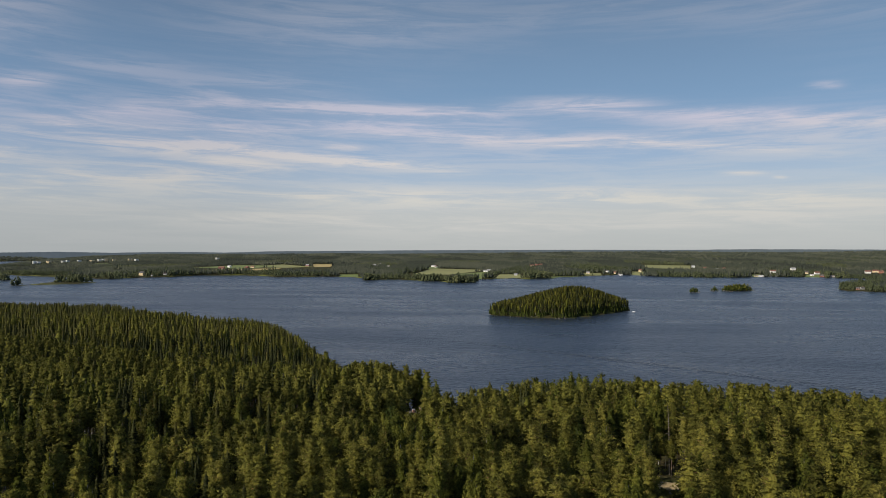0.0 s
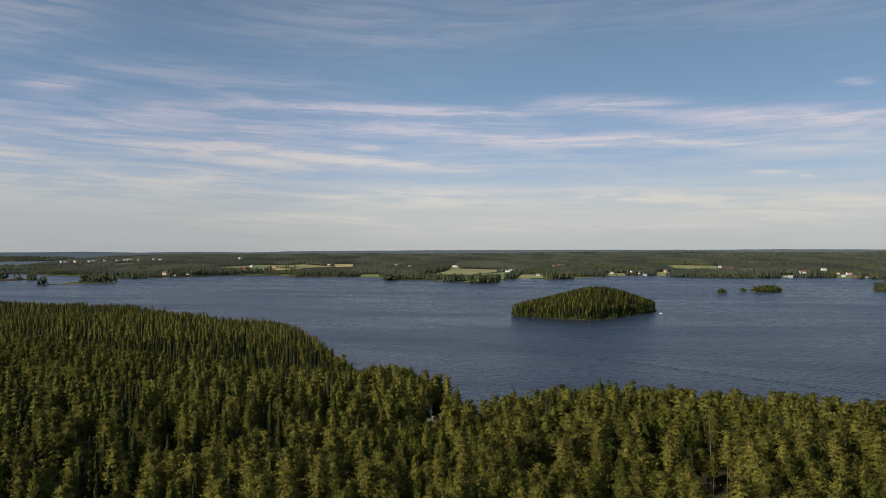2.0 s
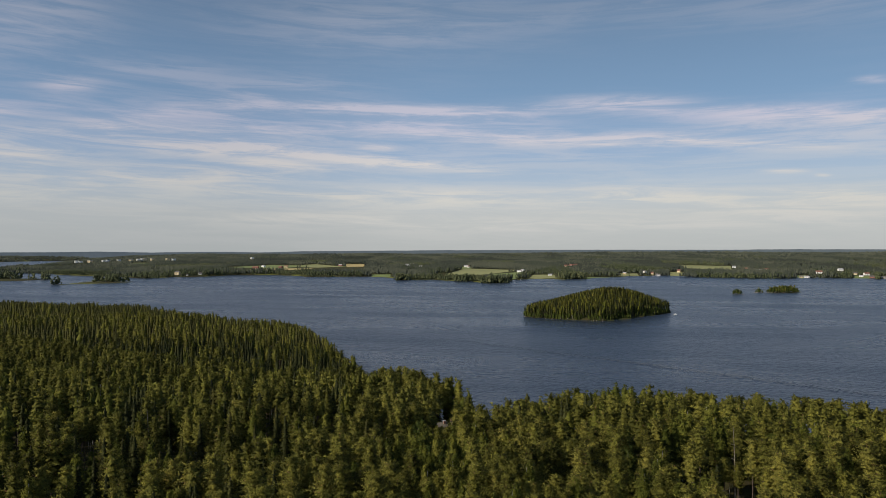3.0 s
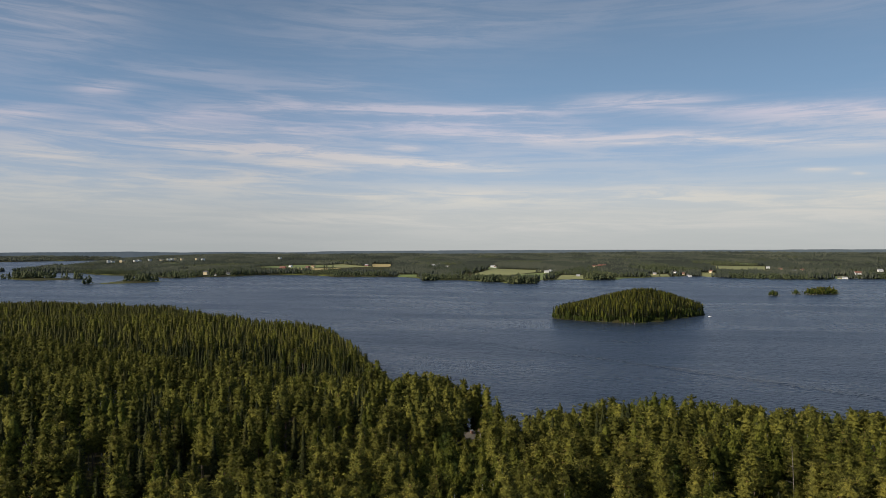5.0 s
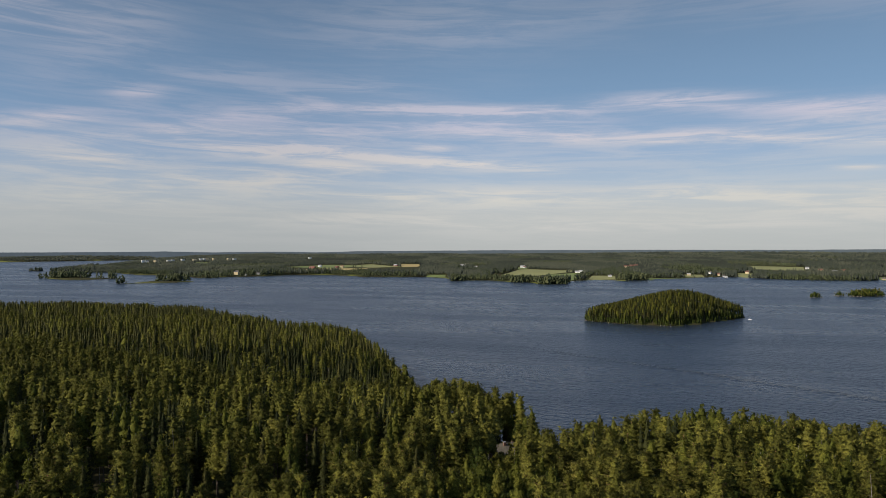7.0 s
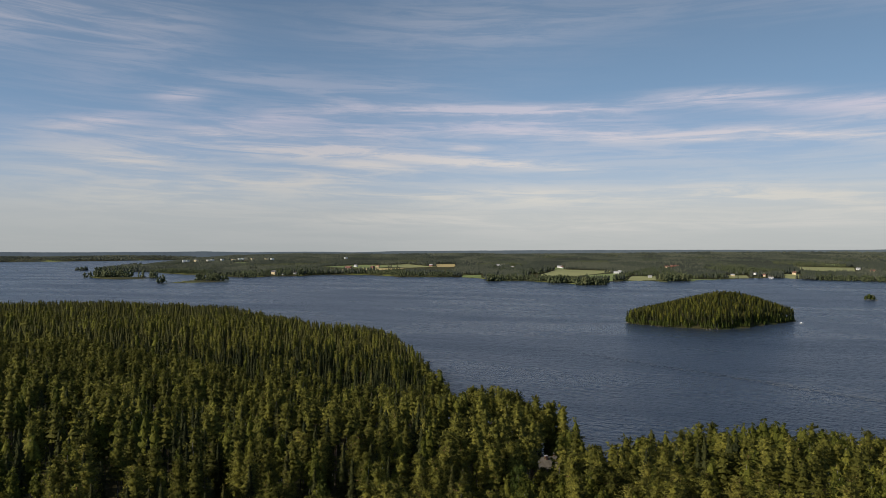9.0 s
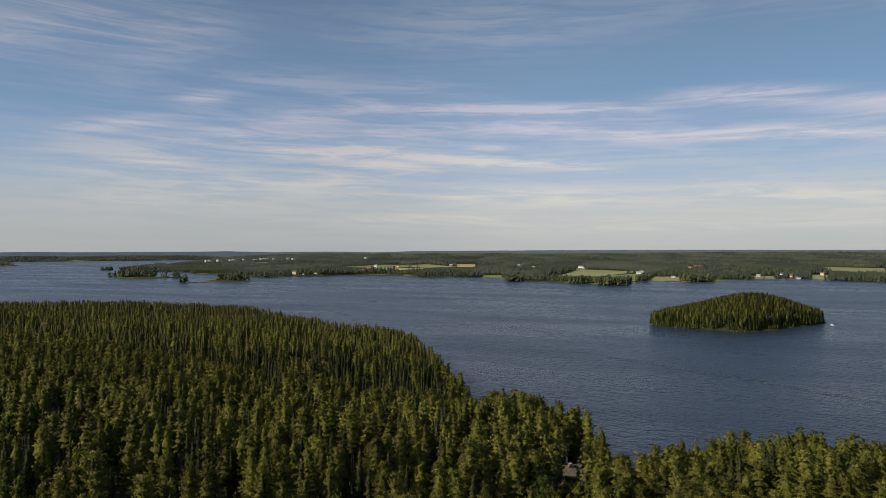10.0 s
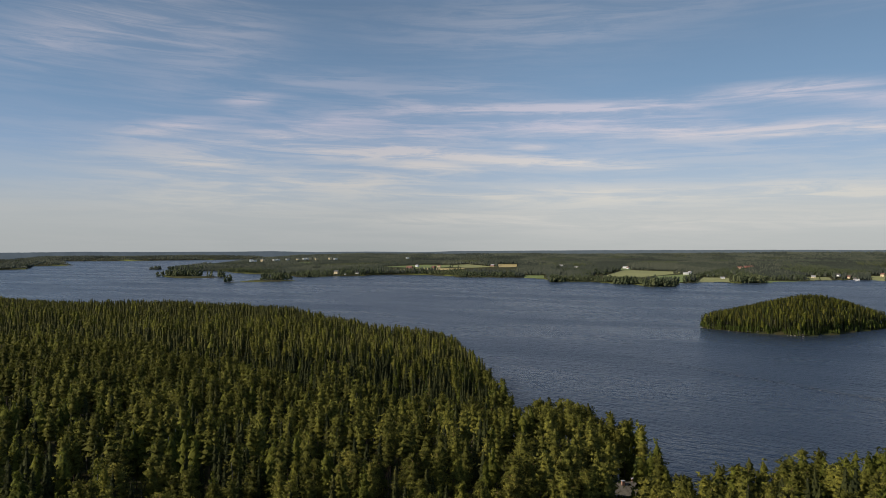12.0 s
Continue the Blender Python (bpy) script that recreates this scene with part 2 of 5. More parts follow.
def plain(name, color, rough=0.8, scale=4.0, vary=0.25, metal=0.0):
    m, t, bsdf = material(name)
    tc = t.nodes.new("ShaderNodeTexCoord")
    n1 = mnode(t, "ShaderNodeTexNoise", [("Vector", tc.outputs["Object"])], Scale=scale, Detail=6.0)
    n2 = mnode(t, "ShaderNodeTexNoise", [("Vector", tc.outputs["Object"])], Scale=scale * 0.2, Detail=2.0)
    f = smath(t, "MULTIPLY", smath(t, "ADD", n1.outputs["Fac"], n2.outputs["Fac"]), 0.5)
    lo, hi = tuple(c * (1 - vary) for c in color), tuple(min(c * (1 + vary), 0.9) for c in color)
    t.links.new(ramp(t, f, [(0.3, lo), (0.7, hi)]), bsdf.inputs["Base Color"])
    bsdf.inputs["Roughness"].default_value = rough
    bsdf.inputs["Metallic"].default_value = metal
    bump = mnode(t, "ShaderNodeBump", [("Height", n1.outputs["Fac"])], Strength=0.3, Distance=0.05)
    t.links.new(bump.outputs[0], bsdf.inputs["Normal"])
    return m


def ground_material():
    m, t, bsdf = material("forest_floor_and_grass")
    geo = t.nodes.new("ShaderNodeNewGeometry")
    big = mnode(t, "ShaderNodeTexNoise", [("Vector", geo.outputs["Position"])], Scale=0.06, Detail=5.0)
    small = mnode(t, "ShaderNodeTexNoise", [("Vector", geo.outputs["Position"])], Scale=0.9, Detail=6.0, Roughness=0.7)
    floor_c = ramp(t, small.outputs["Fac"], [(0.3, (0.022, 0.020, 0.009)), (0.52, (0.045, 0.038, 0.017)), (0.74, (0.12, 0.09, 0.05))])
    moss = ramp(t, small.outputs["Fac"], [(0.3, (0.022, 0.027, 0.010)), (0.7, (0.055, 0.06, 0.020))])
    base = rgbmix(t, ramp(t, big.outputs["Fac"], [(0.42, (0, 0, 0)), (0.6, (1, 1, 1))]), floor_c, moss)
    at = t.nodes.new("ShaderNodeAttribute")
    at.attribute_name = "grassy"
    reed = ramp(t, big.outputs["Fac"], [(0.3, (0.13, 0.15, 0.035)), (0.7, (0.22, 0.22, 0.06))])
    base = rgbmix(t, at.outputs["Fac"], base, reed)
    t.links.new(base, bsdf.inputs["Base Color"])
    bsdf.inputs["Roughness"].default_value = 0.95
    bsdf.inputs["Specular IOR Level"].default_value = 0.08
    bump = mnode(t, "ShaderNodeBump", [("Height", small.outputs["Fac"])], Strength=0.6, Distance=0.3)
    t.links.new(bump.outputs[0], bsdf.inputs["Normal"])
    return m


def water_material():
    m, t, bsdf = material("lake_water")
    geo = t.nodes.new("ShaderNodeNewGeometry")
    mp = mnode(t, "ShaderNodeMapping", [("Vector", geo.outputs["Position"])])
    mp.vector_type = "TEXTURE"
    mp.inputs["Rotation"].default_value = (0, 0, radians(-26))
    mp.inputs["Scale"].default_value = (2.0, 1.0, 1.0)
    chop = mnode(t, "ShaderNodeTexNoise", [("Vector", mp.outputs[0])], Scale=0.62, Detail=2.0, Roughness=0.55, Distortion=0.3)
    swell = mnode(t, "ShaderNodeTexNoise", [("Vector", mp.outputs[0])], Scale=0.24, Detail=2.0, Roughness=0.5, Distortion=0.4)
    mp2 = mnode(t, "ShaderNodeMapping", [("Vector", geo.outputs["Position"])])
    mp2.vector_type = "TEXTURE"
    mp2.inputs["Rotation"].default_value = (0, 0, radians(-8))
    mp2.inputs["Scale"].default_value = (4.0, 1.0, 1.0)
    gust = mnode(t, "ShaderNodeTexNoise", [("Vector", mp2.outputs[0])], Scale=0.012, Detail=4.0, Roughness=0.6)
    h = smath(t, "ADD", smath(t, "MULTIPLY", chop.outputs["Fac"], 0.8), smath(t, "MULTIPLY", swell.outputs["Fac"], 1.2))
    gain = smath(t, "ADD", smath(t, "MULTIPLY", gust.outputs["Fac"], 1.0), 0.45)
    # calmer water in the lee of the island
    place = t.nodes.new("ShaderNodeSeparateXYZ")
    t.links.new(geo.outputs["Position"], place.inputs[0])
    ex = smath(t, "POWER", smath(t, "MULTIPLY", smath(t, "SUBTRACT", place.outputs[0], 140.0), 1 / 62.0), 2.0)
    ey = smath(t, "POWER", smath(t, "MULTIPLY", smath(t, "SUBTRACT", place.outputs[1], 752.0), 1 / 48.0), 2.0)
    lee = smath(t, "EXPONENT", smath(t, "MULTIPLY", smath(t, "ADD", ex, ey), -1.0), 0.0)
    wind = smath(t, "SUBTRACT", 1.0, smath(t, "MULTIPLY", lee, 0.8))
    gain = smath(t, "MULTIPLY", gain, wind)
    # the old wake of a boat: a long line of short steep waves across the lake
    xyz = t.nodes.new("ShaderNodeSeparateXYZ")
    t.links.new(geo.outputs["Position"], xyz.inputs[0])
    off = smath(t, "ADD", smath(t, "MULTIPLY", xyz.outputs[0], 0.86), smath(t, "SUBTRACT", xyz.outputs[1], 567.0))
    wob = mnode(t, "ShaderNodeTexNoise", [("Vector", geo.outputs["Position"])], Scale=0.02, Detail=2.0)
    off = smath(t, "ADD", off, smath(t, "MULTIPLY", smath(t, "SUBTRACT", wob.outputs["Fac"], 0.5), 14.0))
    band = smath(t, "EXPONENT", smath(t, "MULTIPLY", smath(t, "POWER", smath(t, "MULTIPLY", off, 0.17), 2.0), -1.0), 0.0)
    along = mnode(t, "ShaderNodeTexNoise", [("Vector", geo.outputs["Position"])], Scale=0.42, Detail=0.0)
    dash = smath(t, "MAXIMUM", smath(t, "SUBTRACT", along.outputs["Fac"], 0.3), 0.0)
    old = smath(t, "MINIMUM", smath(t, "MAXIMUM", smath(t, "MULTIPLY", smath(t, "ADD", xyz.outputs[0], 45.0), 0.012), 0.0), 1.0)
    wake = smath(t, "MULTIPLY", smath(t, "MULTIPLY", band, old), smath(t, "MULTIPLY", dash, 4.2))
    h = smath(t, "ADD", smath(t, "MULTIPLY", h, gain), wake)
    bump = mnode(t, "ShaderNodeBump", [("Height", h)], Strength=1.0, Distance=1.3)
    t.links.new(bump.outputs[0], bsdf.inputs["Normal"])
    bsdf.inputs["Base Color"].default_value = (0.019, 0.029, 0.050, 1)
    t.links.new(smath(t, "MULTIPLY", wind, smath(t, "ADD", smath(t, "MULTIPLY", gust.outputs["Fac"], 0.34), 0.12)), bsdf.inputs["Roughness"])
    bsdf.inputs["IOR"].default_value = 1.333
    return m


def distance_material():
    """Woods too far off to tell apart; the pale air in between is painted as a glow."""
    m, t, bsdf = material("distant_woods_haze")
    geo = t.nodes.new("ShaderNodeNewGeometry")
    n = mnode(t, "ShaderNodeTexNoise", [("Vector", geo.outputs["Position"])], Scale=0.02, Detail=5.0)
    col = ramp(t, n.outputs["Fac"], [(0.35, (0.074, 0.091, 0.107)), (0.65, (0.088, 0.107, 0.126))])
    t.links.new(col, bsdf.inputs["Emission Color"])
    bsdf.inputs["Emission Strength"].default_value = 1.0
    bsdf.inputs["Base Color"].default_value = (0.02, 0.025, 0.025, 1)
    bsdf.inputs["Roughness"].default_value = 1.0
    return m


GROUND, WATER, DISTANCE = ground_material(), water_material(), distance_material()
ROCK = plain("shore_granite", (0.26, 0.225, 0.19), 0.85, 1.2, 0.35)

# ---- plan of the shores ----
NEAR = [(4900, -600), (1500, -200), (700, 120), (400, 225), (260, 255), (180, 268), (146, 275), (124, 283), (100, 283), (82, 295), (60, 307), (40, 300),
        (26, 286), (12, 266), (7, 256), (1, 284), (-9, 304), (-18, 314), (-27, 336), (-40, 344), (-50, 318), (-56, 330), (-60, 358), (-70, 376),
        (-78, 402), (-90, 442), (-106, 474), (-132, 530), (-160, 540), (-203, 556), (-232, 560), (-250, 606), (-305, 640), (-378, 674), (-440, 670),
        (-480, 636), (-545, 622), (-625, 650), (-690, 660), (-1000, 600), (-1600, 300), (-2600, -500), (-4900, -1500), (-4950, -4950), (4950, -4950)]
ISLAND = [(56, 776), (64, 763), (88, 749), (112, 740), (138, 734), (160, 749), (184, 775), (210, 798), (232, 820), (240, 840), (225, 870), (180, 885), (130, 875), (90, 850), (65, 815)]
ISLET_A = [(434, 1146), (440, 1137), (448, 1137), (450, 1148), (440, 1153)]
ISLET_B = [(488, 1188), (494, 1179), (500, 1180), (501, 1190), (492, 1195)]
ISLET_C = [(508, 1180), (520, 1175), (545, 1180), (562, 1188), (572, 1205), (560, 1212), (530, 1205), (512, 1195)]
EAST_CAPE = [(732, 1202), (740, 1180), (775, 1143), (900, 1060), (1400, 900), (2500, 700), (4950, 500), (4950, 1500), (1800, 1500), (1150, 1450), (950, 1420), (800, 1310)]
WEST_HOLM = [(-1340, 1690), (-1317, 1650), (-1216, 1567), (-1139, 1537), (-1117, 1558), (-1093, 1581), (-1086, 1625), (-1133, 1640), (-1210, 1660), (-1290, 1700)]
WEST_SPIT = [(-925, 1378), (-905, 1384), (-873, 1398), (-836, 1434), (-810, 1464), (-800, 1507), (-825, 1532), (-870, 1540), (-925, 1520), (-905, 1452), (-920, 1410)]
WEST_WOOD = [(-1732, 2096), (-1706, 2090), (-1690, 2100), (-1700, 2125), (-1728, 2120)]
FAR_SHORE = [(-1660, 2110), (-1640, 2066), (-1516, 2023), (-1422, 1991), (-1330, 1975), (-1215, 1880), (-1159, 1857), (-1040, 1800), (-960, 1760), (-882, 1672), (-854, 1690), (-825, 1740), (-762, 1775), (-715, 1880),
             (-610, 1900), (-500, 1840), (-450, 1768), (-390, 1790), (-287, 1800), (-216, 1722), (-192, 1590), (-165, 1615), (-100, 1625), (-60, 1570), (8, 1525),
             (14, 1468), (70, 1494), (90, 1620), (155, 1680), (215, 1655), (280, 1668), (295, 1735), (411, 1805), (515, 1870), (560, 1770), (625, 1731),
             (690, 1697), (773, 1694), (832, 1724), (920, 1721), (980, 1680), (1100, 1600), (1800, 1600), (9000, 1600), (9000, 9000), (-3500, 9000), (-2150, 3300)]
WEST_CAPE = [(-2260, 1930), (-2220, 2005), (-2560, 2360), (-2500, 2490), (-2640, 2600), (-3500, 2600), (-4950, 2200), (-4950, 900), (-3000, 1300)]
FAR_WEST = [(-9000, 2700), (-3300, 3200), (-3000, 3450), (-2750, 3700), (-2600, 4000), (-2450, 4300), (-3400, 9000), (-9000, 9000)]
HOLMS = [(-2482, 2409, 8), (-2424, 2424, 18), (-1735, 2082, 9), (-3040, 3709, 40), (-2905, 3737, 55)]
LANDS = [NEAR, ISLAND, ISLET_A, ISLET_B, ISLET_C, EAST_CAPE, WEST_HOLM, WEST_SPIT, WEST_WOOD, FAR_SHORE, WEST_CAPE, FAR_WEST]


def signed(poly, x, y):
    """Metres to the outline, above zero inside."""
    p = np.array(poly, float)
    q = np.roll(p, -1, axis=0)
    best = np.full(x.shape, 1e12)
    inside = np.zeros(x.shape, bool)
    for (ax, ay), (bx, by) in zip(p, q):
        ex, ey = bx - ax, by - ay
        k = np.clip(((x - ax) * ex + (y - ay) * ey) / (ex * ex + ey * ey), 0, 1)
        best = np.minimum(best, (x - ax - k * ex) ** 2 + (y - ay - k * ey) ** 2)
        if ay != by:
            cross = ((ay > y) != (by > y)) & (x < ex * (y - ay) / ey + ax)
            inside ^= cross
    return np.where(inside, 1, -1) * np.sqrt(best)


def waves(x, y, size, seed):
    """Smooth uneven numbers, about -1 to 1."""
    r = np.random.RandomState(seed)
    total = np.zeros(np.shape(x))
    for k in range(7):
        a, ph, f = r.uniform(0, 2 * np.pi), r.uniform(0, 6.28), r.uniform(0.6, 2.2)
        total = total + np.sin((x * np.cos(a) + y * np.sin(a)) * f * 2 * np.pi / size + ph) / (0.6 + f)
    return total / 2.2


def land(x, y):
    """Metres inside the nearest shore (below zero: out on the water), with ragged edges, and which land it is."""
    x, y = np.asarray(x, float), np.asarray(y, float)
    best, which = np.full(x.shape, -1e9), np.zeros(x.shape, int)
    for k, poly in enumerate(LANDS):
        d = signed(poly, x, y)
        which, best = np.where(d > best, k, which), np.maximum(d, best)
    for hx, hy, hr in HOLMS:
        d = hr - np.hypot(x - hx, (y - hy) * 1.5)
        which, best = np.where(d > best, 2, which), np.maximum(d, best)
    r = np.hypot(x, y)
    return best + waves(x, y, 23, 5) * np.where(which < 5, 1.2, 3.0) * np.clip(r / 400, 0.6, 2), which


def height(x, y):
    x, y = np.asarray(x, float), np.asarray(y, float)
    d, which = land(x, y)
    r = np.hypot(x, y)
    near = 20 * (1 - np.exp(-np.maximum(d, 0) / 75)) + waves(x, y, 160, 3) * 2.0 * np.clip(d / 60, 0, 1)
    isle = 27.0 * (1 - np.exp(-np.maximum(d, 0) / 40)) * (0.32 + 0.68 * np.exp(-((x - 172) / 62) ** 2))
    far = np.clip(d * 0.03, 0, 3) + np.clip((r - 1750) * 0.0086, 0, 30) * np.clip(d / np.clip(500 - (r - 2500) * 0.16, 160, 500), 0.03, 1) * (1 + 0.5 * np.clip(x / 2500, -0.12, 1)) + waves(x, y, 1300, 8) * np.clip((r - 1700) / 500, 0, 1) * 5
    up = np.where(which == 0, near, np.where(which == 1, isle, np.where(which < 5, np.clip(d * 0.12, 0, 1.5), np.where(which == 11, far * 0.72, far))))
    return np.where(d > 0, 0.25 + up, np.maximum(d * 0.12, -4.0) + 0.0)


# fields of the far shore: outlines on the plan, colour
FIELDS = [
    ([(-901, 2318), (-689, 2256), (-614, 2489), (-802, 2539)], "green"),
    ([(-772, 2059), (-573, 2102), (-568, 2302), (-757, 2226)], "straw"),
    ([(-735, 2405), (-564, 2328), (-480, 2424), (-642, 2605)], "pale"),
    ([(-473, 2389), (-417, 2411), (-448, 2658), (-532, 2642)], "straw"),
    ([(-1124, 1950), (-1088, 1934), (-1214, 2161), (-1246, 2175)], "straw"),
    ([(-964, 1909), (-940, 1903), (-1053, 2133), (-1084, 2149)], "straw"),
    ([(-1376, 2565), (-1316, 2570), (-1436, 2805), (-1507, 2818)], "green"),
    ([(-160, 2193), (-17, 2171), (-18, 2339), (-162, 2365)], "green"),
    ([(-86, 1836), (9, 1802), (155, 2129), (-36, 2203)], "pale"),
    ([(47, 1589), (97, 1639), (146, 2001), (45, 1866)], "green"),
    ([(133, 1669), (207, 1681), (219, 1829), (159, 1828)], "pale"),
    ([(275, 1659), (395, 1766), (401, 1790), (292, 1754)], "green"),
    ([(389, 1821), (449, 1836), (468, 1939), (413, 1919)], "pale"),
    ([(527, 1819), (562, 1809), (631, 2031), (588, 2027)], "pale"),
    ([(688, 2290), (814, 2141), (933, 2456), (773, 2536)], "pale"),
    ([(893, 2598), (941, 2594), (1002, 2763), (957, 2771)], "green"),
    ([(806, 1701), (836, 1713), (902, 1850), (881, 1852)], "green"),
    ([(943, 1698), (982, 1694), (1044, 1807), (1010, 1812)], "green"),
    ([(-285, 1784), (-227, 1740), (-241, 1851), (-293, 1855)], "green"),
]


def in_field(x, y):
    hit = np.zeros(np.shape(x), bool)
    for poly, _ in FIELDS:
        hit |= signed(poly, x, y) > -4
    return hit


# ---- ground: one sheet to the horizon, finer where the camera looks ----
def mesh_from(name, verts, faces, mats, index=None, attrs=None, smooth=False):
    """A mesh from arrays: corners, triangles or quads, and numbers kept on its corners."""
    me = bpy.data.meshes.new(name)
    verts, faces = np.asarray(verts, np.float32), np.asarray(faces, np.int32)
    n, k = faces.shape
    me.vertices.add(len(verts))
    me.vertices.foreach_set("co", verts.ravel())
    me.loops.add(n * k)
    me.loops.foreach_set("vertex_index", faces.ravel())
    me.polygons.add(n)
    me.polygons.foreach_set("loop_start", np.arange(0, n * k, k, dtype=np.int32))
    for m in mats:
        me.materials.append(m)
    if index is not None:
        me.polygons.foreach_set("material_index", np.asarray(index, np.int32))
    me.update(calc_edges=True)
    for key, values in (attrs or {}).items():
        values = np.asarray(values, np.float32)
        if values.ndim == 2:
            me.attributes.new(key, "FLOAT_VECTOR", "POINT").data.foreach_set("vector", values.ravel())
        else:
            me.attributes.new(key, "FLOAT", "POINT").data.foreach_set("value", values)
    if smooth:
        me.polygons.foreach_set("use_smooth", np.ones(n, bool))
    return me


def polar_sheet(rings, angles):
    r, a = np.meshgrid(rings, angles, indexing="ij")
    x, y = r * np.sin(a), r * np.cos(a)
    nr, na = r.shape
    i, j = np.meshgrid(np.arange(nr - 1), np.arange(na), indexing="ij")
    j2 = (j + 1) % na
    f = np.stack([i * na + j, (i + 1) * na + j, (i + 1) * na + j2, i * na + j2], -1).reshape(-1, 4)[:, ::-1]
    return x.ravel(), y.ravel(), f


turns = np.concatenate([np.radians(np.linspace(-62, 46, 240)), np.radians(np.linspace(46, 298, 64)[1:-1])])
rings = np.concatenate([[0.5, 8, 18, 30, 45], np.geomspace(60, 4960, 220)])
gx, gy, gf = polar_sheet(rings, turns)
gz = height(gx, gy)
gd, gw = land(gx, gy)
grassy = np.where((gw >= 5) & (gd > 0), np.clip(1.3 - gd / 16, 0, 1) * np.clip(0.55 + 1.5 * waves(gx, gy, 210, 71), 0, 1), 0) * np.where(gw == 5, 0.5, 1)
ground = new("ground", mesh_from("ground", np.stack([gx, gy, gz], 1), gf, [GROUND], attrs={"grassy": grassy}, smooth=True))
tagged(ground, "rolling forest floor and grassy shore around the lake", "ground", kind="structure")

wx, wy, wf = polar_sheet(np.geomspace(60, 4965, 60), np.radians(np.arange(0, 360, 3)))
lake = new("water", mesh_from("water", np.stack([wx, wy, 0 * wx], 1), wf, [WATER], smooth=True))
tagged(lake, "dark blue wind-rippled lake water", "lake", kind="structure")

# ---- trees ----
def tube(path, radii, sides):
    """A tapered round stem along a path: corners and triangles."""
    path, n = np.asarray(path, float), len(path)
    a = np.arange(sides) * 2 * np.pi / sides
    ring = np.stack([np.cos(a), np.sin(a), 0 * a], 1)
    v = (path[:, None, :] + ring[None] * np.asarray(radii)[:, None, None]).reshape(-1, 3)
    f = []
    for i in range(n - 1):
        for j in range(sides):
            k = (j + 1) % sides
            p, q, s, u = i * sides + j, i * sides + k, (i + 1) * sides + k, (i + 1) * sides + j
            f += [(p, q, s), (p, s, u)]
    return v, np.array(f)


def limb(start, end, r0, sides=3):
    """A thin branch: a tapered three-sided stick."""
    start, end = np.asarray(start, float), np.asarray(end, float)
    w = end - start
    side = np.cross(w, (0.31, 0.2, 0.93))
    side /= np.linalg.norm(side) + 1e-9
    other = np.cross(w, side)
    other /= np.linalg.norm(other) + 1e-9
    a = np.arange(sides) * 2 * np.pi / sides
    base = start + r0 * (np.cos(a)[:, None] * side + np.sin(a)[:, None] * other)
    v = np.vstack([base, end])
    return v, np.array([(i, (i + 1) % sides, sides) for i in range(sides)])


def unit(v):
    return v / (np.linalg.norm(v, axis=-1, keepdims=True) + 1e-9)


def blades(rng, base, way, length, half, tone, swell):
    """Three-cornered needle or leaf sprays: from a base along a way. swell: the direction in which the crown bulges there."""
    n = len(base)
    way = unit(way)
    side = unit(np.cross(way, rng.normal(0, 1, (n, 3)))) * np.broadcast_to(half, n)[:, None]
    tip = base + way * np.broadcast_to(length, n)[:, None]
    v = np.stack([base - side, base + side, tip], 1).reshape(-1, 3)
    nn = unit(np.repeat(unit(swell), 3, 0) + 0.35 * np.repeat(way, 3, 0) + rng.normal(0, 0.12, (n * 3, 3)))
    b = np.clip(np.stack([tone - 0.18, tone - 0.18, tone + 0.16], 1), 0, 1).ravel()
    return v, np.arange(n * 3).reshape(-1, 3), b, nn


OCT_V = np.array([(1, 0, 0), (0, 1, 0), (-1, 0, 0), (0, -1, 0), (0, 0, 1), (0, 0, -1)], float)
OCT_F = np.array([(0, 1, 4), (1, 2, 4), (2, 3, 4), (3, 0, 4), (1, 0, 5), (2, 1, 5), (3, 2, 5), (0, 3, 5)])


def core(rng, low, high, hull, tiers, sides, drop, tone):
    """The dense heart of a crown: ragged skirts, one over the other, as wide as hull(u) at each height."""
    parts = []
    n = sides * 2
    for i in range(tiers):
        u = i / tiers
        z, top = low + (high - low) * u, low + (high - low) * min(1.0, u + 1.5 / tiers)
        a = np.arange(n) * 2 * np.pi / n + rng.uniform(0, 1)
        r = hull(u) * np.where(np.arange(n) % 2, 0.62, 1.0) * rng.uniform(0.72, 1.15, n)
        ring = np.stack([np.cos(a) * r, np.sin(a) * r, z - drop * r + rng.uniform(-0.3, 0.3, n)], 1)
        v = np.vstack([ring, (rng.normal(0, 0.1), rng.normal(0, 0.1), top)])
        swell = np.vstack([unit(ring * [1, 1, 0]) * 0.9 + [0, 0, 0.35], (0, 0, 1)])
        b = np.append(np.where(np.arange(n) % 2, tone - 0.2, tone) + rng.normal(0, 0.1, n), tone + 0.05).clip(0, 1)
        parts.append((v, np.array([(j, (j + 1) % n, n) for j in range(n)]), b, unit(swell + rng.normal(0, 0.12, swell.shape))))
    return parts


def join(parts):
    v, f, b, n, base = [], [], [], [], 0
    for pv, pf, pb, *pn in parts:
        v.append(pv), f.append(np.asarray(pf) + base), b.append(np.broadcast_to(pb, len(pv)))
        n.append(pn[0] if pn else np.zeros((len(pv), 3)))
        base += len(pv)
    return np.vstack(v), np.vstack(f), np.concatenate(b), np.vstack(n)


